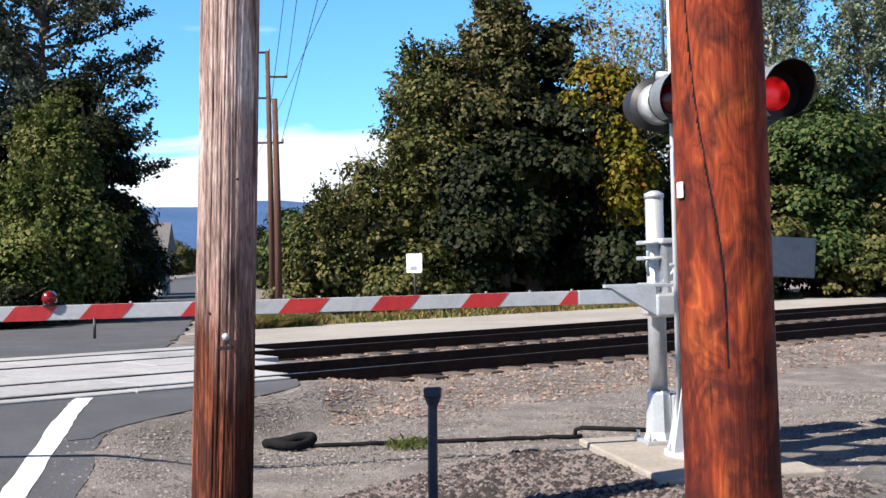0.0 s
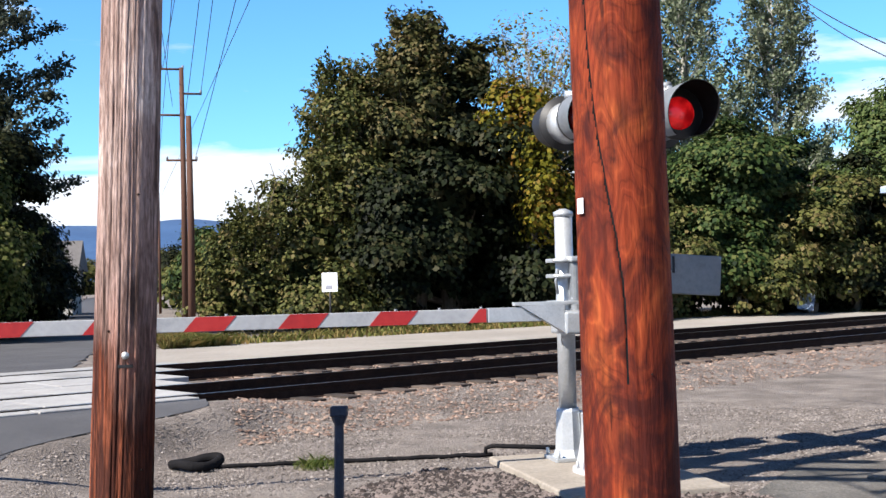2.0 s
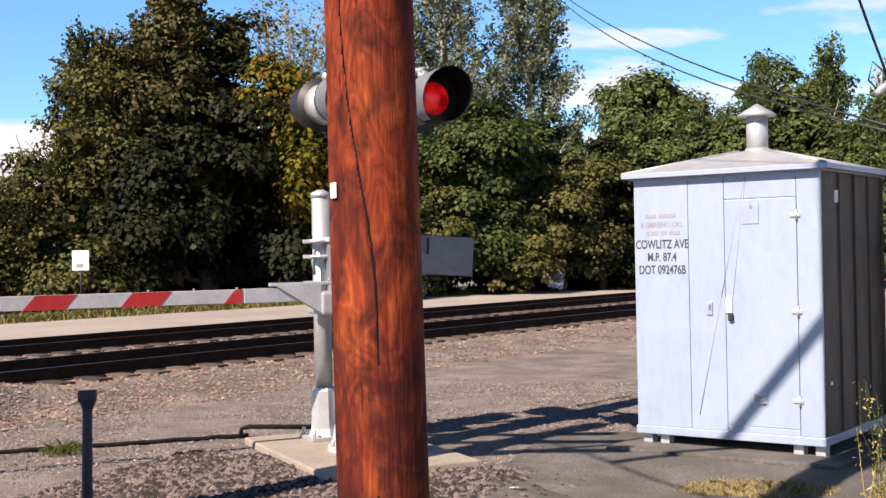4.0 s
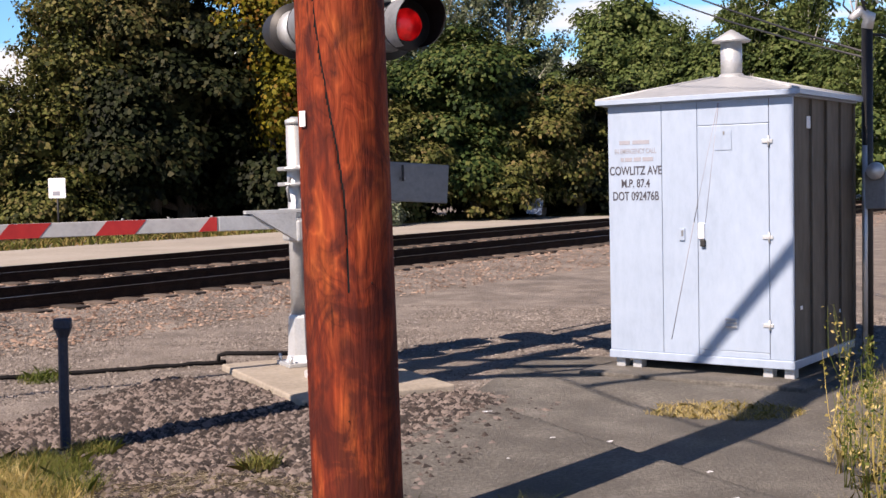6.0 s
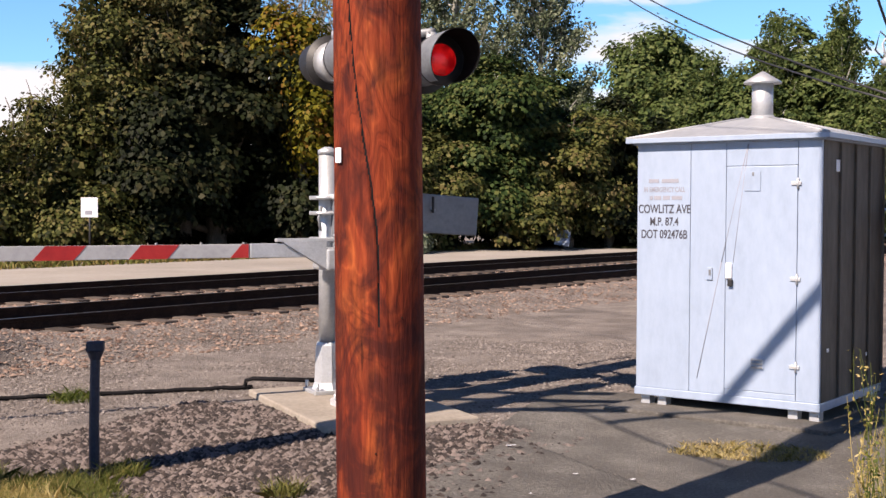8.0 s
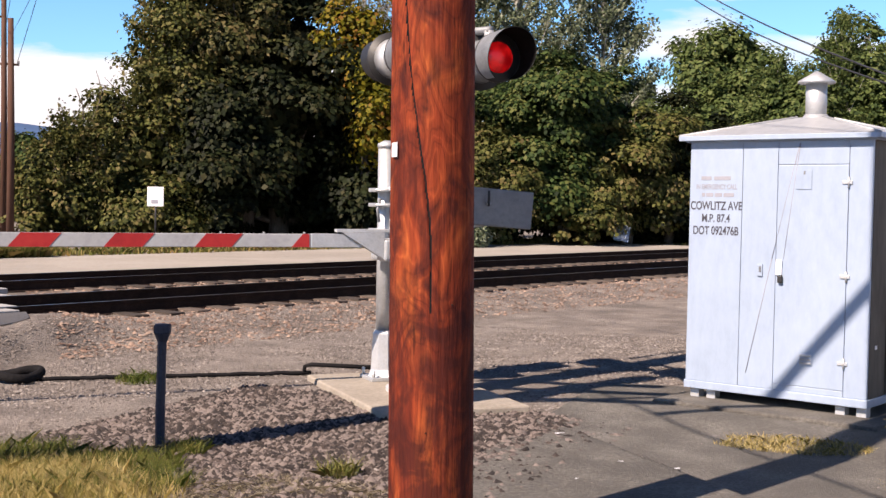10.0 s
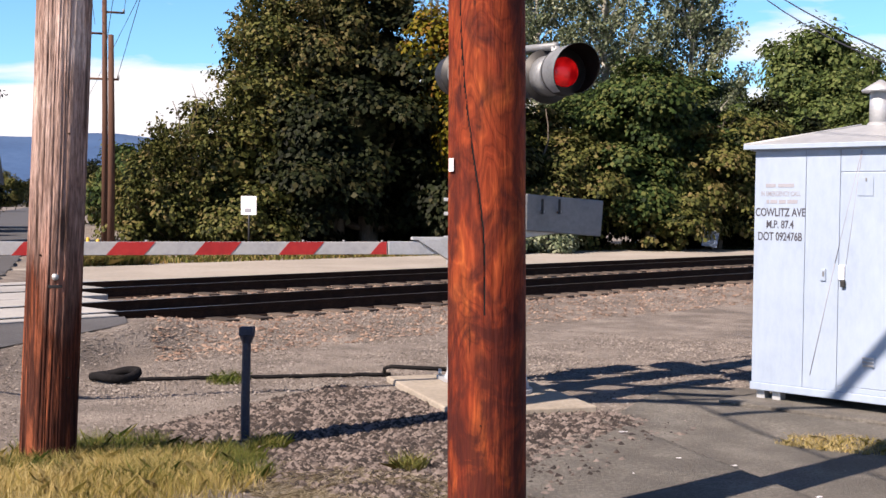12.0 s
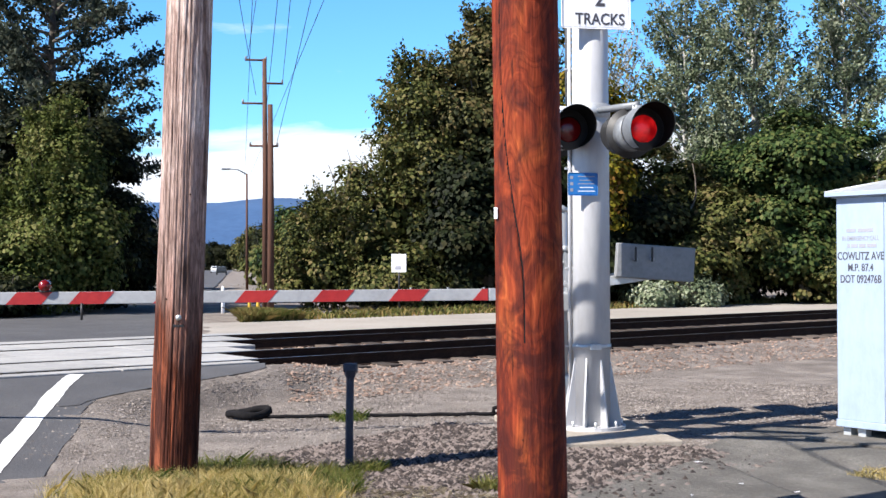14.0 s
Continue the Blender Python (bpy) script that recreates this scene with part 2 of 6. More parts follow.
LEAF_POPLAR = leaf_material("poplar_leaf", [(0.030, 0.050, 0.018), (0.062, 0.092, 0.028), (0.100, 0.135, 0.042), (0.15, 0.175, 0.065)], 0.35)
LEAF_LOCUST = leaf_material("feathery_leaf", [(0.01488, 0.02046, 0.01488), (0.03255, 0.04185, 0.02976), (0.0651, 0.07626, 0.05394), (0.1116, 0.1209, 0.08835)])
LEAF_FEATHER = leaf_material("frond_leaf", [(0.02, 0.03, 0.007), (0.058, 0.078, 0.018), (0.115, 0.132, 0.035), (0.17, 0.165, 0.06)], 0.3)
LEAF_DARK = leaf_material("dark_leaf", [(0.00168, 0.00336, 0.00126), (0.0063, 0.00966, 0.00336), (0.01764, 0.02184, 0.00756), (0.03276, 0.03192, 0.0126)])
GRASS_DRY = leaf_material("dry_grass", [(0.1726, 0.1618, 0.03775), (0.3344, 0.2698, 0.0863), (0.4747, 0.3668, 0.1511), (0.5826, 0.4747, 0.2374)], 0.3)
GRASS_GREEN = leaf_material("green_grass", [(0.0372, 0.0651, 0.01395), (0.0837, 0.1116, 0.02325), (0.1395, 0.1535, 0.0372), (0.2232, 0.1953, 0.0651)], 0.3)
STRAW = leaf_material("pale_straw", [(0.20, 0.165, 0.11), (0.30, 0.26, 0.185), (0.40, 0.35, 0.26)], 0.2)
GRASS_FAR = leaf_material("far_grass", [(0.065, 0.0845, 0.0195), (0.117, 0.1235, 0.0325), (0.195, 0.1625, 0.0585), (0.234, 0.156, 0.0585)], 0.3)


# ---- mesh helpers ----
def part(name, bm, mat, parent=None, label="", smooth=False):
    me = bpy.data.meshes.new(name)
    bm.to_mesh(me)
    bm.free()
    for p in me.polygons:
        p.use_smooth = smooth
    me.materials.append(mat)
    ob = new(name, me)
    if parent is not None:
        ob.parent = parent
    return tagged(ob, label)


def raw(name, verts, faces, mat, parent=None, smooth=False):
    me = bpy.data.meshes.new(name)
    me.from_pydata([tuple(v) for v in verts], [], faces)
    me.materials.append(mat)
    me.polygons.foreach_set("use_smooth", [smooth] * len(me.polygons))
    ob = new(name, me)
    if parent is not None:
        ob.parent = parent
    return ob


def quads(name, verts, mat, parent=None, corners=4):
    """Many loose polygons at once, from an array of n x corners x 3."""
    n = len(verts)
    me = bpy.data.meshes.new(name)
    me.vertices.add(n * corners)
    me.vertices.foreach_set("co", np.ascontiguousarray(verts, dtype=np.float32).ravel())
    me.loops.add(n * corners)
    me.loops.foreach_set("vertex_index", np.arange(n * corners, dtype=np.int32))
    me.polygons.add(n)
    me.polygons.foreach_set("loop_start", np.arange(0, n * corners, corners, dtype=np.int32))
    me.materials.append(mat)
    me.update(calc_edges=True)
    ob = new(name, me)
    if parent is not None:
        ob.parent = parent
    return ob


def thing(name, m, label, category, group="", kind=""):
    ob = new(name)
    ob.matrix_world = m
    return tagged(ob, label, category, group, kind)


def box(bm, size, at=(0, 0, 0), turn=(0, 0, 0), bevel=0.0, m=None):
    mm = pose(*at, *turn) @ Matrix.Diagonal((*size, 1))
    if m is not None:
        mm = m @ mm
    made = bmesh.ops.create_cube(bm, size=1, matrix=mm)
    if bevel:
        edges = list({e for v in made["verts"] for e in v.link_edges})
        bmesh.ops.bevel(bm, geom=edges, offset=bevel, segments=2, affect="EDGES", profile=0.5)
    return bm


def tube(bm, points, radii, seg=12, caps=True, squash=1.0):
    """A round bar along points, with a radius at each."""
    points = [Vector(p) for p in points]
    if not hasattr(radii, "__len__"):
        radii = [radii] * len(points)
    rings, side = [], None
    for i, p in enumerate(points):
        way = (points[min(i + 1, len(points) - 1)] - points[max(i - 1, 0)]).normalized()
        if side is None:
            side = way.orthogonal().normalized()
        side = (side - way * side.dot(way)).normalized()
        up = way.cross(side)
        rings.append([bm.verts.new(p + radii[i] * (math.cos(a) * side + squash * math.sin(a) * up)) for a in (2 * math.pi * k / seg for k in range(seg))])
    for a, b in zip(rings, rings[1:]):
        for k in range(seg):
            bm.faces.new((a[k], a[(k + 1) % seg], b[(k + 1) % seg], b[k]))
    if caps:
        bm.faces.new(list(reversed(rings[0])))
        bm.faces.new(rings[-1])
    return bm


def bar(name, points, radii, mat, parent=None, seg=12, label="", smooth=True):
    return part(name, tube(bmesh.new(), points, radii, seg), mat, parent, label, smooth)


def block(name, size, at, mat, parent=None, turn=(0, 0, 0), bevel=0.004, label=""):
    return part(name, box(bmesh.new(), size, at, turn, bevel), mat, parent, label)


# ---- the plan ----
RAIL_HEAD, ROAD_HEAD = radians(15.4), radians(-46.2)
RU, RN = Vector((math.sin(RAIL_HEAD), math.cos(RAIL_HEAD))), Vector((-math.cos(RAIL_HEAD), math.sin(RAIL_HEAD)))
SU, SW = Vector((math.sin(ROAD_HEAD), math.cos(ROAD_HEAD))), Vector((math.cos(ROAD_HEAD), -math.sin(ROAD_HEAD)))
RAILS = (6.62, 8.13, 10.72, 12.23)      # distances of the four rails along RN
RAIL_Z, BED_Z = 0.38, 0.19
ROAD_L, ROAD_R = -11.3, -2.45           # the road's edges along SW


def step(a, b, x):
    """Goes smoothly from 0 at a to 1 at b."""
    k = min(1.0, max(0.0, (x - a) / (b - a)))
    return k * k * (3 - 2 * k)


def on_rail(a, o, z=0.0):
    return Vector((RU.x * a + RN.x * o, RU.y * a + RN.y * o, z))


def on_road(s, r, z=0.0):
    return Vector((SU.x * s + SW.x * r, SU.y * s + SW.y * r, z))


def height(x, y):
    """The lie of the land."""
    o = x * RN.x + y * RN.y
    z = BED_Z * step(4.0, 6.0, o) - 0.03 * step(13.0, 15.5, o)
    z += 0.10 * math.exp(-((x - 0.5) ** 2 + (y + 2.3) ** 2) / 1.3)
    z += 0.09 * math.exp(-((x - 2.9) ** 2 + (y + 1.9) ** 2) / 0.7)
    z += 0.10 * step(0, -6, y)
    # the old asphalt drops by a kerb's height along a line parallel to the road
    z -= 0.085 * step(3.11, 3.19, x * SW.x + y * SW.y) * (1 - step(-2.2, -0.8, o)) * (1 - step(-1.25, -0.38, (x - 2.8) * 0.266 + (y - 3.946) * 0.964))
    return z


def road_height(x, y):
    o = x * RN.x + y * RN.y
    return 0.03 + 0.32 * step(0.5, 5.9, o) - 0.14 * step(13.2, 22, o)


def flare(x, y):
    """The road's right edge, which widens towards the crossing."""
    return ROAD_R + 2.15 * (step(3.6, 5.7, x * RN.x + y * RN.y) - step(5.95, 6.3, x * RN.x + y * RN.y))


def axis(lo, hi, fine, far):
    """Places along one axis: close together from lo to hi, then ever wider apart."""
    out, d = list(np.arange(lo, hi, fine)), fine
    a, b = lo, out[-1]
    while a > -far or b < far:
        d *= 1.22
        a, b = a - d, b + d
        out = [a] + out + [b]
    return out


def ground_sheet():
    xs, ys = axis(-9, 7, 0.13, 3800), axis(-4, 12, 0.13, 3800)
    verts = []
    for y in ys:
        for x in xs:
            z = height(x, y)
            r = x * SW.x + y * SW.y
            if 2.5 < x < 5.2 and -1.2 < y < 4.4:
                z -= 0.05
            if max(abs(x), abs(y)) < 60:
                calm = 0.15 if 1.9 < x < 5.8 and -1.9 < y < 5.2 else 1.0
                z += calm * 0.022 * noise.noise((x * 0.8, y * 0.8, 0.3)) + calm * 0.012 * noise.noise((x * 4, y * 4, 1.7))
            inside = step(ROAD_L + 0.35, ROAD_L + 0.6, r) * (1 - step(ROAD_R - 0.65, ROAD_R - 0.4, r))
            rim = flare(x, y)
            beside = step(rim + 1.3, rim, r) if r > rim else 1.0
            road = road_height(x, y)
            if r > ROAD_L - 1.5:
                z = z + beside * max(0, road - 0.006 - z)
            z = min(z, road - 0.012) if ROAD_L < r < ROAD_R - 0.3 else z
            if -9 < x < 7 and -4 < y < 12 and x * RN.x + y * RN.y < 5.5:
                # dirt washed over the broken edge of the asphalt
                dirt = step(ROAD_R - 0.7, ROAD_R - 0.1, r) * (1 - step(rim + 0.6, rim + 1.4, r))
                z += dirt * (0.013 * noise.noise((x * 2.3, y * 2.3, 8)) + 0.010 * noise.noise((x * 6, y * 6, 2)))
            z -= inside * max(0.0, z - road + 0.10)
            verts.append((x, y, z))
    w = len(xs)
    faces = [(j * w + i, j * w + i + 1, (j + 1) * w + i + 1, (j + 1) * w + i) for j in range(len(ys) - 1) for i in range(w - 1)]
    return tagged(raw("ground", verts, faces, GRAVEL, smooth=True), "grey brown crushed gravel ground beside the railway", "ground", kind="structure")


def ribbon(name, place, a0, a1, na, b0, b1, nb, lift, mat, ragged=0.0):
    """A sheet laid over the plan; place maps two numbers to a point of it."""
    verts, faces = [], []
    for i in range(na + 1):
        a = a0 + (a1 - a0) * i / na
        for j in range(nb + 1):
            k = j / nb
            b = b0 + (b1 - b0) * k
            if ragged and j in (0, nb):
                b += ragged * (noise.noise((a * 1.3, 5.1 * j, 0)) + 0.5 * noise.noise((a * 5, 9.0, 2.0 * j)))
            p = place(a, b)
            verts.append((p.x, p.y, lift(p.x, p.y)))
    for i in range(na):
        for j in range(nb):
            v = i * (nb + 1) + j
            faces.append((v, v + 1, v + nb + 2, v + nb + 1))
    return raw(name, verts, faces, mat, smooth=True)


ground_sheet()
road = tagged(ribbon("road", on_road, -30, 700, 1460, ROAD_L, ROAD_R, 40, lambda x, y: road_height(x, y), ASPHALT, 0.12), "dark grey worn asphalt road over the crossing", "road", kind="structure")
tagged(ribbon("gravel_lane", lambda a, o: on_rail(a, o), -6, 140, 200, 14.6, 20.6, 8, lambda x, y: height(x, y) + 0.035, LANE, 0.35), "pale dusty gravel lane along the far side of the tracks", "lane", kind="structure")
tagged(ribbon("asphalt_apron", lambda a, b: Vector((2.2 + a - 0.05 * b, -0.95 + b * 0.75 + a * 0.1, 0)), 0, 3.3, 82, -0.6, 7.4, 150, lambda x, y: height(x, y) + 0.014 + 0.003 * noise.noise((x * 2, y * 2, 4)), OLD_ASPHALT, 0.22), "cracked grey asphalt apron in front of the hut", "pavement", kind="structure")
tagged(ribbon("road_flare", lambda o, k: on_rail(((ROAD_R - 0.3 + k * (2.0 * step(3.8, 5.6, o) + 0.2)) - o * (RN.x * SW.x + RN.y * SW.y)) / (RU.x * SW.x + RU.y * SW.y), o), 3.8, 6.19, 16, 0, 1, 10, lambda x, y: road_height(x, y) + 0.006, ASPHALT, 0.0), "dark asphalt flare of the road at the crossing panels", "road", kind="structure")
edge = tagged(ribbon("edge_line", on_road, -6, 5.45, 60, -2.99, -2.80, 2, lambda x, y: road_height(x, y) + 0.005, PAINT, 0.03), "worn white painted edge line on the road", "road marking", kind="structure")


# ---- the railway ----
def rail_track(name, offsets):
    t = thing(name, Matrix.Identity(4), "dark rusty steel rails on wooden ties in ballast", "railway track", "railway tracks", "structure")
    for o in offsets:
        for a0, a1 in ((-40, 150),):
            bm = bmesh.new()
            prof = [(-0.07, 0), (0.07, 0), (0.07, 0.014), (0.012, 0.035), (0.012, 0.13), (0.036, 0.14), (0.036, 0.178), (-0.036, 0.178), (-0.036, 0.14), (-0.012, 0.13), (-0.012, 0.035), (-0.07, 0.014)]
            ends = [[bm.verts.new(on_rail(a, o + x, RAIL_Z - 0.18 + z)) for x, z in prof] for a in (a0, a1)]
            for i in range(len(prof)):
                j = (i + 1) % len(prof)
                bm.faces.new((ends[0][i], ends[0][j], ends[1][j], ends[1][i]))
            r = part("rail", bm, RUST, t)
            bm = bmesh.new()
            v = [bm.verts.new(on_rail(a, o + x, RAIL_Z + 0.001)) for a, x in ((a0, -0.026), (a0, 0.026), (a1, 0.026), (a1, -0.026))]
            bm.faces.new(v)
            part("rail_head", bm, RAILHEAD, r, "worn bright running surface")
    mid = sum(offsets) / 2
    me = None
    for k in range(130):
        a = -4.5 + k * 0.52
        inside = on_rail(a, mid)
        if inside.x * SW.x + inside.y * SW.y < -0.2:
            continue
        if me is None:
            bm = box(bmesh.new(), (2.6, 0.23, 0.17), bevel=0.012)
            me = bpy.data.meshes.new("tie")
            bm.to_mesh(me)
            bm.free()
            me.materials.append(TIE)
        ob = new("tie", me)
        ob.parent = t
        p = on_rail(a + random.uniform(-0.03, 0.03), mid + random.uniform(-0.06, 0.06), BED_Z - 0.045)
        ob.matrix_basis = Matrix.Translation(p) @ pose(0, 0, 0, 0, 0, -math.degrees(RAIL_HEAD) + random.uniform(-0.8, 0.8))
    return t


rail_track("near_track", RAILS[:2])
rail_track("far_track", RAILS[2:])


def crossing():
    c = thing("crossing_surface", Matrix.Identity(4), "pale concrete crossing panels between dark flangeways", "crossing", kind="structure")
    strips = [(6.2, 6.50), (6.76, 7.99), (8.27, 9.3), (9.38, 10.58), (10.86, 12.09), (12.37, 12.95)]
    for o0, o1 in strips:
        a0 = (-0.62 - o0 * (RN.x * SW.x + RN.y * SW.y)) / (RU.x * SW.x + RU.y * SW.y)
        for k in range(8):
            hi = a0 - k * 2.0
            lo = hi - 1.985
            mid = on_rail((hi + lo) / 2, (o0 + o1) / 2)
            bm = bmesh.new()
            box(bm, (o1 - o0, hi - lo, 0.12), (mid.x, mid.y, RAIL_Z - 0.062 + random.uniform(-0.003, 0.003)), (0, 0, -math.degrees(RAIL_HEAD)), 0.012)
            part("panel", bm, PANEL, c)
    return c


crossing()


# ---- utility poles ----
def pole_material(name, tones, lower, grain, seam, along=0.55):
    """Wood with grain drawn out along the pole, and a second set of tones towards its foot where it was treated."""
    m = bpy.data.materials.new(name)
    m.use_nodes = True
    t = m.node_tree
    bsdf = t.nodes["Principled BSDF"]
    c = t.nodes.new("ShaderNodeTexCoord")
    maps = []
    for s in ((grain, grain, along), (3.2, 3.2, 1.1), (26, 26, 1.5), (70, 70, 9), (17, 17, 0.8)):
        mp = t.nodes.new("ShaderNodeMapping")
        mp.inputs["Scale"].default_value = s
        t.links.new(c.outputs["Object"], mp.inputs["Vector"])
        maps.append(mp.outputs["Vector"])
    warp = node(t, "ShaderNodeTexNoise", Scale=1.0, Detail=3.0, Roughness=0.5)
    t.links.new(maps[1], warp.inputs["Vector"])
    rings = node(t, "ShaderNodeTexNoise", Scale=1.0, Detail=3.0, Distortion=1.7)
    t.links.new(maps[0], rings.inputs["Vector"])
    bands = t.nodes.new("ShaderNodeMath")
    bands.operation = "MULTIPLY"
    bands.inputs[1].default_value = seam
    t.links.new(rings.outputs["Fac"], bands.inputs[0])
    wave = t.nodes.new("ShaderNodeMath")
    wave.operation = "PINGPONG"
    wave.inputs[1].default_value = 1.0
    t.links.new(bands.outputs[0], wave.inputs[0])
    fine = node(t, "ShaderNodeTexNoise", Scale=1.0, Detail=4.0, Roughness=0.7)
    t.links.new(maps[2], fine.inputs["Vector"])
    a = ramp(t, [(0.0, tones[0]), (0.35, tones[1]), (0.75, tones[2]), (1.0, tones[3])], wave.outputs[0])
    stain = ramp(t, [(0.44, (0, 0, 0)), (0.57, (1, 1, 1))], warp.outputs["Fac"])
    dark = mixc(t, stain, a, mixc(t, 0.85, a, tones[0]))
    streaks = ramp(t, [(0.35, (0.55, 0.55, 0.55)), (0.65, (1.15, 1.15, 1.15))], fine.outputs["Fac"])
    colour = mixc(t, 0.6, dark, streaks, "MULTIPLY")
    scales = node(t, "ShaderNodeTexNoise", Scale=1.0, Detail=3.0, Roughness=0.7)
    t.links.new(maps[3], scales.inputs["Vector"])
    checks = node(t, "ShaderNodeTexNoise", Scale=1.0, Detail=2.0, Distortion=0.6)
    t.links.new(maps[4], checks.inputs["Vector"])
    grit = ramp(t, [(0.36, (0.45, 0.42, 0.40)), (0.62, (1.3, 1.3, 1.3))], scales.outputs["Fac"])
    lines = ramp(t, [(0.34, (0.16, 0.13, 0.12)), (0.42, (1, 1, 1))], checks.outputs["Fac"])
    if lower:
        z = t.nodes.new("ShaderNodeSeparateXYZ")
        t.links.new(c.outputs["Object"], z.inputs[0])
        sum1 = t.nodes.new("ShaderNodeMath")
        sum1.operation = "MULTIPLY_ADD"
        sum1.inputs[1].default_value = 2.4
        t.links.new(warp.outputs["Fac"], sum1.inputs[0])
        t.links.new(z.outputs["Z"], sum1.inputs[2])
        sc = t.nodes.new("ShaderNodeMath")
        sc.operation = "MULTIPLY"
        sc.inputs[1].default_value = 0.2
        t.links.new(sum1.outputs[0], sc.inputs[0])
        fade = ramp(t, [(0.42, (1, 1, 1)), (0.70, (0, 0, 0))], sc.outputs[0])
        low = mixc(t, 0.8, ramp(t, [(0.2, lower[0]), (0.6, lower[1]), (1.0, lower[2])], wave.outputs[0]), streaks, "MULTIPLY")
        colour = mixc(t, fade, colour, low)
    colour = mixc(t, 0.75, mixc(t, 0.8, colour, grit, "MULTIPLY"), lines, "MULTIPLY")
    t.links.new(colour, bsdf.inputs["Base Color"])
    bsdf.inputs["Roughness"].default_value = 0.85
    bsdf.inputs["Specular IOR Level"].default_value = 0.2
    bn = node(t, "ShaderNodeBump", Strength=0.8, Distance=0.012)
    t.links.new(scales.outputs["Fac"], bn.inputs["Height"])
    t.links.new(bn.outputs["Normal"], bsdf.inputs["Normal"])
    return m


def red_wood():
    """Creosoted timber: flame figure drawn by thin pale growth rings, dark maroon blotches round the knots, more of them towards the foot."""
    m = bpy.data.materials.new("treated_red_wood")
    m.use_nodes = True
    t = m.node_tree
    bsdf = t.nodes["Principled BSDF"]
    c = t.nodes.new("ShaderNodeTexCoord")

    def grain(s, detail, rough, warp):
        mp = t.nodes.new("ShaderNodeMapping")
        mp.inputs["Scale"].default_value = s
        t.links.new(c.outputs["Object"], mp.inputs["Vector"])
        n = node(t, "ShaderNodeTexNoise", Scale=1.0, Detail=detail, Roughness=rough, Distortion=warp)
        t.links.new(mp.outputs["Vector"], n.inputs["Vector"])
        return n.outputs["Fac"]

    def sums(kind, a, b, k=0.0):
        n = t.nodes.new("ShaderNodeMath")
        n.operation = kind
        for i, v in enumerate((a, b, k)):
            if isinstance(v, (int, float)):
                n.inputs[i].default_value = v
            else:
                t.links.new(v, n.inputs[i])
        return n.outputs[0]

    figure = grain((4.2, 4.2, 1.25), 2.5, 0.55, 0.7)
    rings = sums("PINGPONG", sums("MULTIPLY", figure, 26.0), 1.0)
    broad = grain((5.5, 5.5, 1.5), 4.0, 0.6, 0.5)
    z = t.nodes.new("ShaderNodeSeparateXYZ")
    t.links.new(c.outputs["Object"], z.inputs[0])
    knots = grain((5.0, 5.0, 3.2), 5.0, 0.62, 0.9)
    low = sums("MULTIPLY", sums("MAXIMUM", sums("SUBTRACT", 1.7, z.outputs["Z"]), 0.0), 0.085)
    blotch = ramp(t, [(0.46, (0, 0, 0)), (0.64, (1, 1, 1))], sums("ADD", knots, low))
    body = ramp(t, [(0.36, (0.085, 0.013, 0.006)), (0.48, (0.16, 0.023, 0.007)), (0.58, (0.205, 0.036, 0.010)), (0.70, (0.27, 0.060, 0.014))], broad)
    pale = ramp(t, [(0.0, (0.55, 0.48, 0.48)), (0.22, (0.95, 0.93, 0.92)), (0.75, (1.05, 1.05, 1.05)), (0.97, (1.4, 1.6, 1.6))], rings)
    colour = mixc(t, 0.85, body, pale, "MULTIPLY")
    colour = mixc(t, sums("MULTIPLY", blotch, 0.84), colour, (0.034, 0.0055, 0.0045))
    fine = grain((55, 55, 5), 4.0, 0.7, 0.0)
    colour = mixc(t, 0.55, colour, ramp(t, [(0.36, (0.55, 0.52, 0.5)), (0.64, (1.28, 1.28, 1.28))], fine), "MULTIPLY")
    checks = grain((22, 22, 2.6), 2.0, 0.5, 0.4)
    colour = mixc(t, 0.8, colour, ramp(t, [(0.27, (0.2, 0.16, 0.16)), (0.32, (1, 1, 1))], checks), "MULTIPLY")
    t.links.new(colour, bsdf.inputs["Base Color"])
    bsdf.inputs["Roughness"].default_value = 0.8
    bsdf.inputs["Specular IOR Level"].default_value = 0.2
    bn = node(t, "ShaderNodeBump", Strength=0.6, Distance=0.01)
    t.links.new(fine, bn.inputs["Height"])
    t.links.new(bn.outputs["Normal"], bsdf.inputs["Normal"])
    return m


WOOD_RED = red_wood()
WOOD_GREY = pole_material("weathered_wood", [(0.2732, 0.1822, 0.1549), (0.5465, 0.4281, 0.3826), (0.6558, 0.5465, 0.5009), (0.7286, 0.6467, 0.6012)], [(0.0592, 0.01657, 0.009472), (0.2487, 0.07104, 0.03198), (0.3906, 0.1481, 0.07104)], 6.0, 4.0)


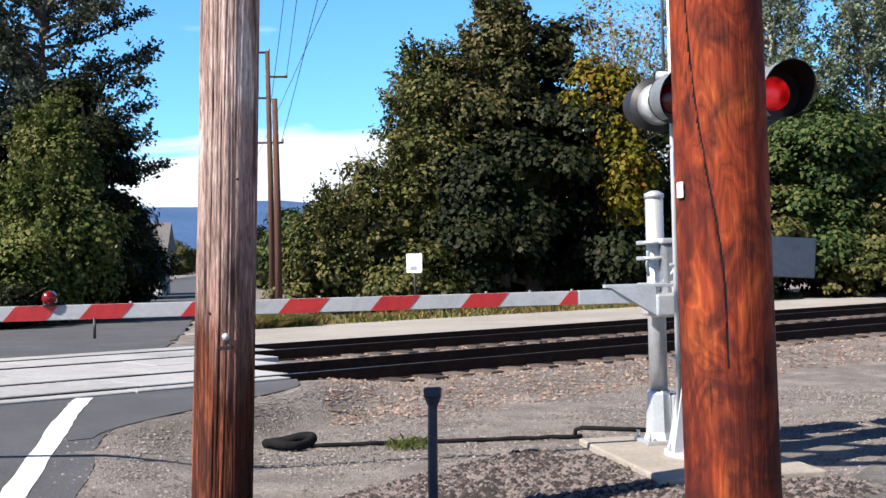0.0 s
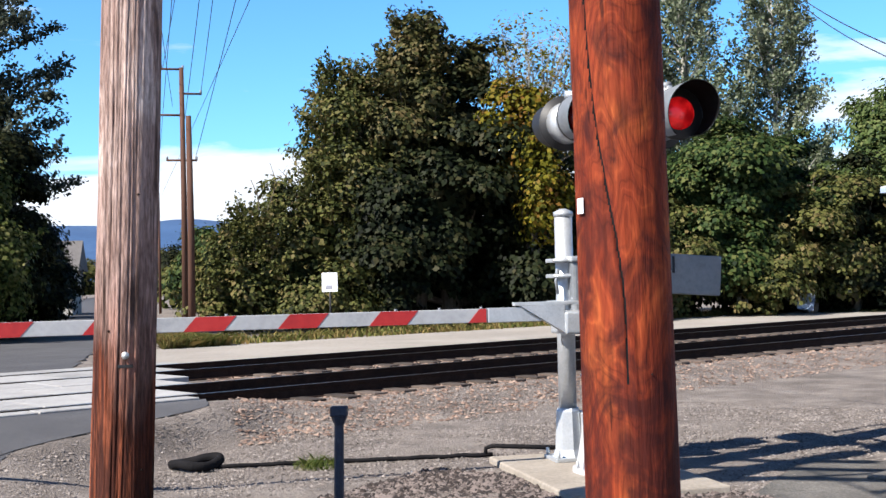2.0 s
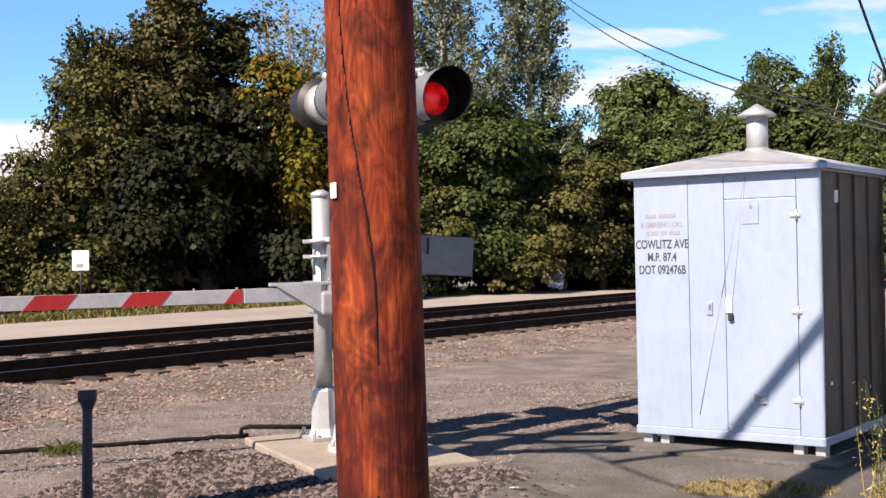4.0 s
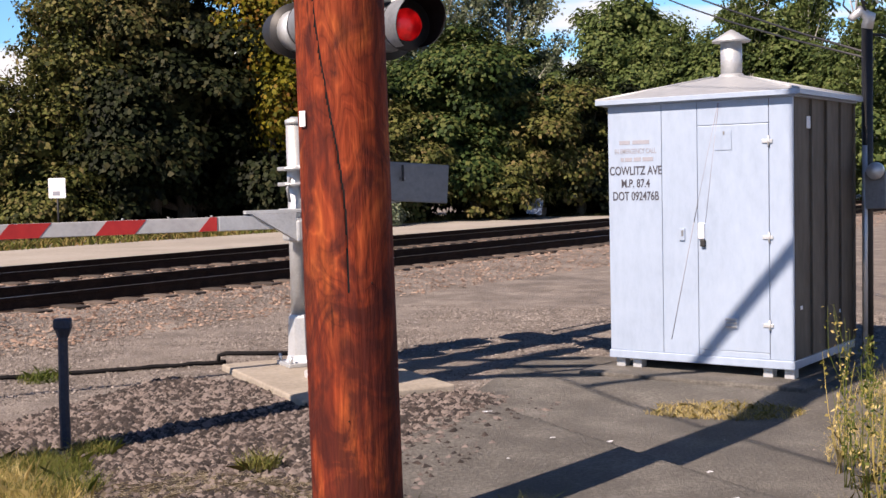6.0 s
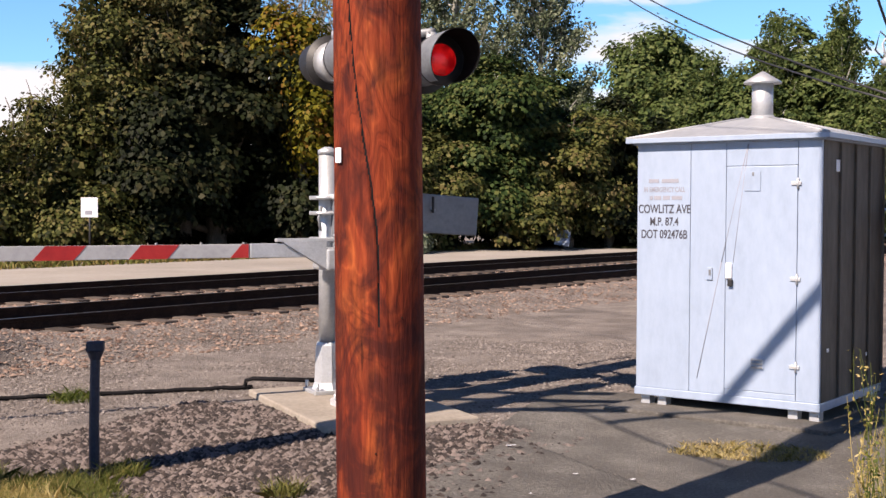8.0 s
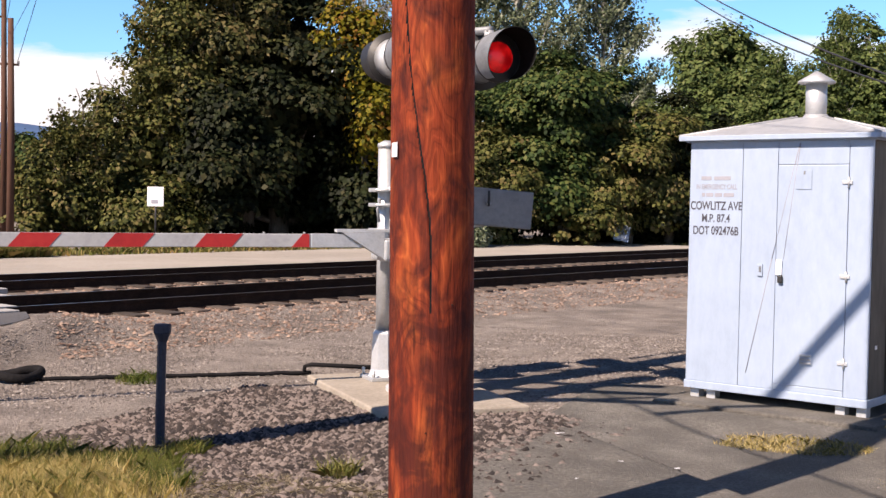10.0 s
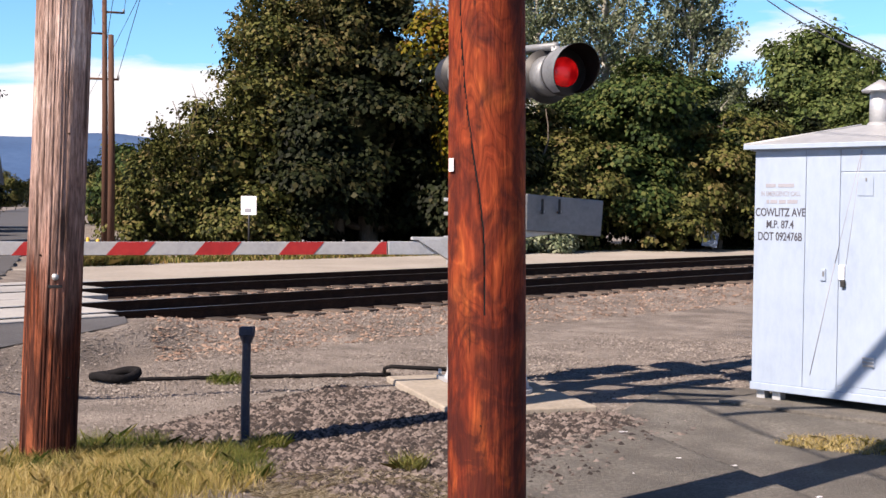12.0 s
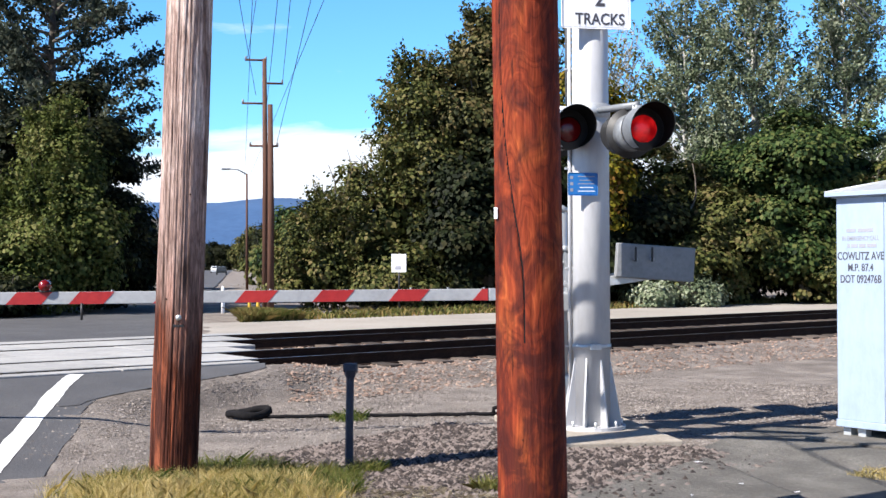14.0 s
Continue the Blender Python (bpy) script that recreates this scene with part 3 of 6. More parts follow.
def pole_body(r0, r1, top, lean, furrow, crack):
    """A round timber: radius r0 at the foot, r1 at the top; furrow is the depth of its drying checks; crack maps height to an angle and a depth."""
    seg = 264
    zs = list(np.arange(-0.5, 3.9, 0.028)) + list(np.arange(3.9, top + 0.01, 0.4))
    verts = []
    for z in zs:
        k = max(0.0, z) / top
        r = r0 + (r1 - r0) * k
        split = crack(z) if crack else None
        for i in range(seg):
            a = 2 * math.pi * i / seg
            ca, sa = math.cos(a), math.sin(a)
            d = 0.004 * noise.noise((ca * 1.5, sa * 1.5, z * 0.7))
            n = noise.noise((ca * 7.5, sa * 7.5, z * 0.35 + 3))
            d -= furrow * max(0.0, 0.32 - abs(n)) / 0.32 * (0.6 + 0.8 * noise.noise((ca * 2, sa * 2, z * 0.9)))
            if split:
                off = (a - split[0] + math.pi) % (2 * math.pi) - math.pi
                if abs(off) < 0.034:
                    d -= split[1] * (1 - abs(off) / 0.05)
            verts.append((lean[0] * z + (r + d) * ca, lean[1] * z + (r + d) * sa, z))
    faces = [(j * seg + i, j * seg + (i + 1) % seg, (j + 1) * seg + (i + 1) % seg, (j + 1) * seg + i) for j in range(len(zs) - 1) for i in range(seg)]
    faces.append(tuple(range((len(zs) - 1) * seg, len(zs) * seg)))
    return verts, faces


def red_pole():
    p = thing("utility_pole", pose(2.862, -1.634, 0.06), "red brown treated timber utility pole with a long crack", "utility pole", "timber poles")
    bend = lambda z: (radians(-67 - 42 * step(1.35, 2.9, z) + 6 * math.sin(z * 5) * 0.25), 0.010 * step(1.12, 1.4, z))
    v, f = pole_body(0.207, 0.178, 9.5, (-0.012, -0.004), 0.0025, bend)
    shaft = raw("pole_shaft", v, f, WOOD_RED, p, smooth=True)
    shaft.data.materials.append(LINING)
    for face in shaft.data.polygons:
        c = face.center
        if 1.18 < c.z < 9:
            off = math.atan2(c.y + 0.004 * c.z, c.x + 0.012 * c.z) - bend(c.z)[0]
            if abs((off + math.pi) % (2 * math.pi) - math.pi) < 0.0235:
                face.material_index = 1
    facing = radians(-67)
    # the small white tag, nails and, high above, an unseen brace added to shade the hut
    a = facing - radians(57)
    block("tag", (0.006, 0.048, 0.068), (0.208 * math.cos(a) - 0.023, 0.208 * math.sin(a) - 0.008, 1.94), SIGN_WHITE, p, (0, 0, math.degrees(a)), 0.002, "small white plastic tag")
    for z, off in ((2.36, 0.02), (2.02, 0.35), (1.22, 0.5), (0.62, -0.1), (2.66, -0.3)):
        aa = facing + off
        r = 0.211 - 0.0031 * z
        bar("nail", [(r * math.cos(aa) * 0.97 - 0.012 * z, r * math.sin(aa) * 0.97, z), ((r + 0.004) * math.cos(aa) - 0.012 * z, (r + 0.004) * math.sin(aa), z)], 0.004, RUST, p, 8)
    bar("unseen_brace", [(-1.80, 0.03, 4.50), (-0.95, 0.03, 5.30), (-0.10, 0.0, 6.1)], [0.048, 0.05, 0.052], FAR_POLE, p, 10, "unseen slanting brace, added to shade the hut front")
    return p


def grey_pole():
    p = thing("utility_pole", pose(-0.42, -1.556, 0.03), "weathered grey timber utility pole with brown stains", "utility pole", "timber poles")
    v, f = pole_body(0.181, 0.170, 6.3, (0.033, 0.018), 0.014, None)
    raw("pole_shaft", v, f, WOOD_GREY, p, smooth=True)
    a = math.atan2(-6.6 + 1.54, 5.0 + 0.40) + 0.02
    for zz, x0, x1 in ((4.55, -0.3, 1.55), (5.1, -0.8, 1.3), (5.62, -0.9, 0.8)):
        bar("cross_arm", [(x0, x0 * 0.28, zz), (x1, x1 * 0.28, zz)], 0.07, FAR_POLE, p, 8)
    for x in (0.5, 1.2):
        bar("brace", [(0.1, 0.0, 4.1), (x + 0.1, x * 0.28, 4.5 + 0.45 * x)], 0.035, FAR_POLE, p, 8)
    z = 1.28
    c = (0.033 * z, 0.018 * z)
    bar("bolt_head", [(c[0] + 0.164 * math.cos(a), c[1] + 0.164 * math.sin(a), z), (c[0] + 0.196 * math.cos(a), c[1] + 0.196 * math.sin(a), z)], 0.022, GALV, p, 12, "shiny round bolt head")
    block("notch", (0.012, 0.085, 0.02), (c[0] + 0.172 * math.cos(a), c[1] + 0.172 * math.sin(a), z - 0.062), BLACK, p, (0, 0, math.degrees(a)), 0.003, "dark slot under the bolt")
    for zz, off in ((1.42, -0.55), (2.2, 0.3), (0.62, 0.62)):
        aa = a + off
        bar("nail", [(0.033 * zz + 0.158 * math.cos(aa), 0.018 * zz + 0.158 * math.sin(aa), zz), (0.033 * zz + 0.186 * math.cos(aa), 0.018 * zz + 0.186 * math.sin(aa), zz)], 0.007, RUST, p, 8)
    return p


red_pole()
grey_pole()


# ---- the signal hut ----
def writing(name, text, size, at, mat, parent, squeeze=1.0, turn=(90, 0, 0)):
    cu = bpy.data.curves.new(name, "FONT")
    cu.body, cu.size, cu.align_x, cu.align_y, cu.extrude = text, size, "CENTER", "CENTER", 0.0008
    cu.offset = 0.017 * size
    ob = bpy.data.objects.new(name, cu)
    dg = bpy.context.evaluated_depsgraph_get()
    scene.collection.objects.link(ob)
    dg.update()
    me = bpy.data.meshes.new_from_object(ob.evaluated_get(dg))
    bpy.data.objects.remove(ob)
    me.materials.clear()
    me.materials.append(mat)
    o = new(name, me)
    o.parent = parent
    o.matrix_basis = pose(*at, *turn) @ Matrix.Diagonal((squeeze, 1, 1, 1))
    return o


def signal_hut():
    W, D, H, Z0 = 1.655, 1.55, 2.13, 0.17
    h = thing("signal_hut", pose(2.80, 3.946, 0.03, 0, 0, -15.4), "pale grey painted steel signal hut on short feet", "signal hut")
    y0 = 0.0
    # sheet panels of the front: left panel, middle panel, door surround
    seam = 0.51
    def front(name, x0, x1, z0, z1, proud=0.0, label=""):
        return block(name, (x1 - x0 - 0.0035, 0.03, z1 - z0), ((x0 + x1) / 2, y0 + 0.015 - proud, (z0 + z1) / 2), HUT, h, bevel=0.004, label=label)
    front("front_panel", 0.0, seam, Z0, Z0 + H)
    front("front_panel", seam, 0.835, Z0, Z0 + H)
    front("front_panel", 0.835, 1.455, Z0 + H - 0.20, Z0 + H)
    front("front_panel", 0.835, 1.455, Z0, Z0 + 0.05)
    front("front_panel", 1.455, W, Z0, Z0 + H)
    door = block("door", (0.616, 0.03, H - 0.255), (1.145, y0 + 0.012, Z0 + 0.053 + (H - 0.258) / 2), HUT, h, bevel=0.006, label="flush steel door, shut")
    for z in (0.28, 1.0, 1.78):
        hinge = block("hinge", (0.085, 0.012, 0.03), (1.445, y0 - 0.008, Z0 + z), GALV, door, bevel=0.003)
        bar("hinge_pin", [(1.458, y0 - 0.012, Z0 + z - 0.045), (1.458, y0 - 0.012, Z0 + z + 0.045)], 0.009, GALV, hinge, 8)
    latch = block("latch", (0.055, 0.022, 0.13), (0.872, y0 - 0.014, Z0 + 1.05), SIGN_WHITE, door, bevel=0.006, label="white latch with a hanging padlock")
    block("padlock", (0.042, 0.03, 0.062), (0.888, y0 - 0.022, Z0 + 0.95), BLACK, latch, bevel=0.008, label="dark padlock")
    k = block("keeper", (0.05, 0.012, 0.105), (0.695, y0 - 0.008, Z0 + 1.02), HUT, h, bevel=0.003)
    block("keeper_slot", (0.02, 0.012, 0.05), (0.70, y0 - 0.012, Z0 + 1.03), GREY_CASE, k, bevel=0.002)
    vent = block("vent", (0.115, 0.01, 0.10), (1.13, y0 - 0.009, Z0 + 0.285), HUT, door, bevel=0.003)
    for i in range(3):
        block("louvre", (0.1, 0.02, 0.014), (1.13, y0 - 0.018, Z0 + 0.255 + 0.032 * i), GALV, vent, (28, 0, 0), 0.002)
    block("notice", (0.14, 0.003, 0.16), (1.07, y0 - 0.008, Z0 + 1.80), HUT, door, bevel=0.001)
    block("notice_mark", (0.016, 0.003, 0.03), (1.075, y0 - 0.0115, Z0 + 1.86), GREY_CASE, door, bevel=0.0008)
    # Thin grey bars drawn on the front as shadows of overhead wires.
    bar("wire_shadow", [(1.03, y0 - 0.001, Z0 + H - 0.02), (0.905, y0 - 0.001, Z0 + 1.12)], 0.0035, FADED, h, 6, "faint grey line drawn as a wire's shadow")
    bar("wire_shadow", [(1.025, y0 - 0.001, Z0 + H - 0.02), (0.80, y0 - 0.001, Z0 + 1.12)], 0.0035, FADED, h, 6, "faint grey line drawn as a wire's shadow")
    bar("wire_shadow", [(0.80, y0 - 0.001, Z0 + 1.12), (0.585, y0 - 0.001, Z0 + 0.12)], 0.0035, FADED, h, 6, "faint grey line drawn as a wire's shadow")
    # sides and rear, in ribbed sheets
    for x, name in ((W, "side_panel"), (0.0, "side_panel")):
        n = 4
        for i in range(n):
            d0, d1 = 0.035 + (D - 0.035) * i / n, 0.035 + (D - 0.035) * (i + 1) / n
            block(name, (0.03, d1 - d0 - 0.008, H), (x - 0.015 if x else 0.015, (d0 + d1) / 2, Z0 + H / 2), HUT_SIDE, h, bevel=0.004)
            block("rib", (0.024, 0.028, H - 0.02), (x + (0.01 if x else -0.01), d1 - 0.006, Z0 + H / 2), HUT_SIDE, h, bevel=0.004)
    for i in range(3):
        block("rear_panel", (W / 3 - 0.006, 0.03, H), (W * (i + 0.5) / 3, D - 0.015, Z0 + H / 2), HUT, h, bevel=0.004)
    block("side_plate", (0.006, 0.11, 0.10), (W + 0.006, 0.36, Z0 + 1.93), SIGN_WHITE, h, bevel=0.002, label="small pale plate")
    for zz, dd in ((0.42, 0.16), (0.30, 1.15)):
        block("side_label", (0.006, 0.045, 0.03), (W + 0.006, dd, Z0 + zz), SIGN_WHITE, h, bevel=0.001)
    # base frame and feet
    block("base_frame", (W + 0.02, D + 0.02, 0.07), (W / 2, D / 2, Z0 - 0.036), HUT, h, bevel=0.006)
    for x in (0.07, 0.23, W - 0.24, W - 0.06):
        for y in (0.10, D - 0.12):
            block("foot", (0.085, 0.10, 0.13), (x, y, Z0 - 0.13), GALV, h, bevel=0.006, label="stubby steel foot")
    # hipped roof
    e, zt, rise = 0.075, Z0 + H, 0.245
    bm = bmesh.new()
    lo = [bm.verts.new((x, y, zt + 0.05)) for x, y in ((-e, -e), (W + e, -e), (W + e, D + e), (-e, D + e))]
    top = [bm.verts.new((W / 2 + x, D / 2 + y, zt + rise)) for x, y in ((-0.12, -0.12), (0.12, -0.12), (0.12, 0.12), (-0.12, 0.12))]
    for i in range(4):
        bm.faces.new((lo[i], lo[(i + 1) % 4], top[(i + 1) % 4], top[i]))
    bm.faces.new(top)
    part("roof", bm, HUT_ROOF, h, "low hipped metal roof")
    for a, b in (((-e, -e), (W + e, -e)), ((W + e, -e), (W + e, D + e)), ((W + e, D + e), (-e, D + e)), ((-e, D + e), (-e, -e))):
        mid, ln = ((a[0] + b[0]) / 2, (a[1] + b[1]) / 2), math.hypot(b[0] - a[0], b[1] - a[1])
        block("fascia", (ln, 0.014, 0.042), (mid[0], mid[1], zt + 0.032), HUT, h, (0, 0, math.degrees(math.atan2(b[1] - a[1], b[0] - a[0]))), 0.003)
    bm = box(bmesh.new(), (W + 0.06, D + 0.06, 0.02), (W / 2, D / 2, zt + 0.008), bevel=0.002)
    part("ceiling_plate", bm, HUT, h)
    for i in range(4):
        bar("roof_ridge", [lo_ for lo_ in (((-e, -e, zt + 0.053), (W + e, -e, zt + 0.053), (W + e, D + e, zt + 0.053), (-e, D + e, zt + 0.053))[i], ((W / 2 - 0.12, D / 2 - 0.12, zt + rise), (W / 2 + 0.12, D / 2 - 0.12, zt + rise), (W / 2 + 0.12, D / 2 + 0.12, zt + rise), (W / 2 - 0.12, D / 2 + 0.12, zt + rise))[i])], 0.014, HUT_ROOF, h, 8)
    c = (W / 2, D / 2)
    pipe = bar("vent_pipe", [(*c, zt + rise - 0.02), (*c, zt + rise + 0.31)], 0.094, GALV, h, 24, "galvanised roof vent")
    part("vent_cap", tube(bmesh.new(), [(*c, zt + rise + 0.31), (*c, zt + rise + 0.325), (*c, zt + rise + 0.42)], [0.165, 0.168, 0.012], 28), GALV, pipe, "conical rain cap", True)
    part("vent_collar", tube(bmesh.new(), [(*c, zt + rise - 0.03), (*c, zt + rise + 0.03)], [0.14, 0.1], 24), HUT_ROOF, pipe, "", True)
    # writing on the left panel
    x = 0.262
    writing("writing", "IN EMERGENCY CALL", 0.062, (x, y0 - 0.002, Z0 + 1.735), FADED, h, 0.66)
    for i, wd in enumerate((0.10, 0.16)):
        block("faded_bar", (wd, 0.003, 0.034), (x - 0.10 + 0.155 * i, y0 - 0.001, Z0 + 1.812), FADED, h, bevel=0.001)
    for i, wd in enumerate((0.03, 0.07, 0.07, 0.10)):
        block("faded_bar", (wd, 0.003, 0.034), (x - 0.125 + (0, 0.06, 0.145, 0.245)[i], y0 - 0.001, Z0 + 1.665), FADED, h, bevel=0.001)
    writing("writing", "COWLITZ AVE", 0.105, (x, y0 - 0.002, Z0 + 1.565), LETTER, h, 0.72)
    writing("writing", "M.P. 87.4", 0.10, (x, y0 - 0.002, Z0 + 1.455), LETTER, h, 0.74)
    writing("writing", "DOT 092476B", 0.105, (x, y0 - 0.002, Z0 + 1.345), LETTER, h, 0.70)
    return h


signal_hut()
pad_m = pose(2.80, 3.946, 0, 0, 0, -15.4)
tagged(part("hut_slab", box(bmesh.new(), (2.0, 2.0, 0.24), (0.86, 0.66, -0.073), bevel=0.015, m=pad_m), OLD_ASPHALT), "worn concrete slab under the signal hut", "concrete slab", kind="structure")


def service_mast():
    s = thing("service_mast", pose(4.93, 5.05, 0.0), "black steel service mast with a meter beside the hut", "service mast")
    bar("mast_pipe", [(0, 0, -0.1), (0, 0, 3.02)], 0.05, BLACK, s)
    bar("weatherhead", [(0, 0, 3.0), (0.02, -0.02, 3.1), (-0.06, -0.05, 3.15), (-0.14, -0.09, 3.08)], [0.055, 0.06, 0.05, 0.03], GALV, s)
    for k in range(3):
        bar("service_loop", [(-0.1, -0.07, 3.09), (-0.2 + 0.06 * k, -0.12, 3.2 + 0.05 * k), (-0.16 + 0.1 * k, -0.16, 3.36 + 0.04 * k), (0.1 * k, -0.1, 3.2)], 0.009, SIGN_WHITE if k else WIRE, s, 6)
    bar("conduit", [(-0.02, -0.1, 0.0), (-0.02, -0.1, 1.95)], 0.022, GALV, s, 10, "pale conduit")
    m = block("meter_box", (0.2, 0.13, 0.34), (0.08, -0.08, 1.55), GREY_CASE, s, (0, 0, -15), 0.012)
    part("meter_glass", tube(bmesh.new(), [(0.07, -0.14, 1.72), (0.06, -0.24, 1.72)], [0.08, 0.07], 18), GALV, m, "round meter glass", True)
    return s


service_mast()


# ---- the crossing gate and the flasher mast ----
def pad():
    near = Vector((0.88, 1.70))
    mid = near + SU * 1.12 + SW * 0.66
    bm = box(bmesh.new(), (1.32, 2.24, 0.2), (mid.x, mid.y, -0.04), (0, 0, -math.degrees(ROAD_HEAD)), 0.015)
    return tagged(part("concrete_pad", bm, CONCRETE), "stained concrete pad under the crossing signals", "concrete slab", kind="structure")


pad()
SIDE = -math.degrees(ROAD_HEAD)          # turn that brings +x along SW and +y along SU


def gate_mechanism():
    g = thing("crossing_gate", pose(0.03, 3.38, 0.06, 0, 0, SIDE), "galvanised crossing gate with a lowered red and white arm", "crossing gate")
    part("base_plate", box(bmesh.new(), (0.36, 0.36, 0.035), (0, 0, 0.018), bevel=0.006), GALV, g)
    bm = tube(bmesh.new(), [(0, 0, 0.035), (0, 0, 0.10), (0, 0, 0.44), (0, 0, 0.47)], [0.155, 0.128, 0.112, 0.10], 8)
    part("base_casting", bm, GALV, g, "flared cast base")
    block("junction_box", (0.16, 0.19, 0.28), (0.17, -0.02, 0.29), GALV, g, (0, 0, 0), 0.012)
    for x in (-0.15, 0.15):
        for y in (-0.15, 0.15):
            bar("anchor_bolt", [(x, y, 0.03), (x, y, 0.10)], 0.016, GALV, g, 8)
    mast = bar("gate_mast", [(0, 0, 0.4), (0, 0, 2.22)], 0.082, GALV, g, 20, "galvanised steel mast")
    part("mast_cap", tube(bmesh.new(), [(0, 0, 2.2), (0, 0, 2.24), (0, 0, 2.27)], [0.09, 0.09, 0.03], 20), GALV, mast, "", True)
    # drive housing behind the mast, its brackets and hoses
    house = block("drive_housing", (0.46, 0.34, 0.56), (0.24, -0.02, 1.52), GREY_CASE, g, (0, 0, 0), 0.03, "grey drive housing")
    block("housing_lid", (0.5, 0.38, 0.05), (0.24, -0.02, 1.81), GALV, house, bevel=0.012)
    for z in (1.42, 1.66, 1.80):
        block("clamp", (0.26, 0.24, 0.035), (-0.01, 0, z), GALV, g, bevel=0.006)
        bar("clamp_bolt", [(-0.15, -0.13, z), (0.12, -0.13, z)], 0.012, GALV, g, 8)
    bar("hose", [(0.09, -0.15, 1.75), (0.13, -0.19, 1.66), (0.10, -0.19, 1.54), (0.02, -0.15, 1.46), (0.05, -0.13, 1.38)], 0.017, GALV, g, 8)
    bar("hose", [(-0.09, -0.1, 1.72), (-0.13, -0.13, 1.62), (-0.11, -0.12, 1.5)], 0.014, GREY_CASE, g, 8)
    shelf = block("bracket_plate", (0.66, 0.07, 0.03), (-0.30, -0.44, 1.425), GALV, g, (0, 0, 0), 0.005, "flat bracket plate")
    block("pivot_casting", (0.36, 0.42, 0.2), (0.0, -0.30, 1.25), GALV, g, (0, 0, 0), 0.02)
    bm = bmesh.new()
    v = [bm.verts.new(p) for p in ((-0.58, -0.49, 1.41), (-0.18, -0.49, 1.41), (-0.18, -0.49, 1.17), (-0.58, -0.40, 1.41), (-0.18, -0.40, 1.41), (-0.18, -0.40, 1.17))]
    for q in ((0, 1, 2), (5, 4, 3), (0, 3, 4, 1), (1, 4, 5, 2), (2, 5, 3, 0)):
        bm.faces.new([v[i] for i in q])
    part("gusset", bm, GALV, g)
    # counterweight arms behind, and the plate on their end
    for y in (-0.25, 0.26):
        block("counterweight_arm", (1.1, 0.035, 0.10), (0.6, y, 1.48), GALV, g, (0, -8, 0), 0.006)
    plate = block("counterweight", (0.86, 0.075, 0.36), (0.95, -0.31, 1.655), PLATE, g, (0, 4, 0), 0.012, "pale grey steel counterweight plate")
    for x in (0.72, 0.90):
        bar("weight_bolt", [(x, -0.40, 1.69), (x, -0.34, 1.69)], 0.014, GALV, plate, 8)
        block("weight_lever", (0.02, 0.02, 0.15), (x - 0.01, -0.40, 1.74), BLACK, plate, (0, 0, 0), 0.004)
    return g


ARM0, ARM_WAY = Vector((0.02, 2.74, 1.345)), Vector((-0.672, -0.741, 0.011)).normalized()


def gate_arm(g):
    """The arm with its slanting stripes, as a part of the gate."""
    turn = math.degrees(math.atan2(ARM_WAY.y, ARM_WAY.x))
    base = g.matrix_world.inverted() @ (Matrix.Translation(ARM0) @ pose(0, 0, 0, 0, 0, turn))
    me = bpy.data.meshes.new("arm")
    bm = bmesh.new()
    box(bm, (7.6, 0.030, 0.118), (4.2, 0, 0.05), bevel=0.005)
    bm.to_mesh(me)
    bm.free()
    me.materials.append(WHITE)
    a = new("arm", me)
    a.parent, a.matrix_basis = g, base
    tagged(a, "long white and red striped gate arm")
    ends = (0.57, 1.43, 2.19, 2.945, 3.72, 4.50, 5.07, 5.85)
    for i, far in enumerate(ends):
        w = 0.42 if i else 0.16
        x0 = far - w
        bm = bmesh.new()
        s = 0.10
        rows = []
        for y in (-0.0185, 0.0185):
            cut = 0 if i else s
            rows.append([bm.verts.new(p) for p in ((x0 + cut * 0, y, 0.108), (x0 + w - s if i else x0 + w - s, y, 0.108), (x0 + w, y, -0.008), (x0 + (s if i else 0), y, -0.008))])
        bm.faces.new(rows[0])
        bm.faces.new(list(reversed(rows[1])))
        for k in range(4):
            bm.faces.new((rows[0][k], rows[1][k], rows[1][(k + 1) % 4], rows[0][(k + 1) % 4]))
        part("stripe", bm, RED, a, "red reflective stripe")
    block("arm_bracket", (0.55, 0.05, 0.125), (0.12, 0, 0.05), GALV, a, (0, 0, 0), 0.006, "grey steel arm bracket")
    for x in (0.45, 0.82, 1.2, 2.6, 4.1):
        bar("arm_bolt", [(x, 0, 0.10), (x, 0, 0.125)], 0.012, GREY_CASE, a, 8)
    for x in (4.72,):
        lamp = bar("arm_lamp", [(x, 0, 0.105), (x, 0, 0.125)], 0.05, BLACK, a, 14, "red lamp on the arm")
        part("lamp_globe", tube(bmesh.new(), [(x, -0.03, 0.165), (x, -0.055, 0.165), (x, -0.065, 0.165)], [0.055, 0.05, 0.02], 16), LENS_LIT, lamp, "", True)
        part("lamp_case", tube(bmesh.new(), [(x, -0.03, 0.165), (x, 0.05, 0.165)], [0.062, 0.05], 16), LENS_DIM, lamp, "", True)
    bar("arm_prop", [(5.2, 0.02, 0.0), (5.2, 0.03, -0.22)], 0.012, BLACK, a, 8)
    bar("arm_prop", [(4.38, 0.02, 0.0), (4.38, 0.03, -0.16)], 0.012, BLACK, a, 8)
    return a


gate = gate_mechanism()
bpy.context.view_layer.update()
gate_arm(gate)


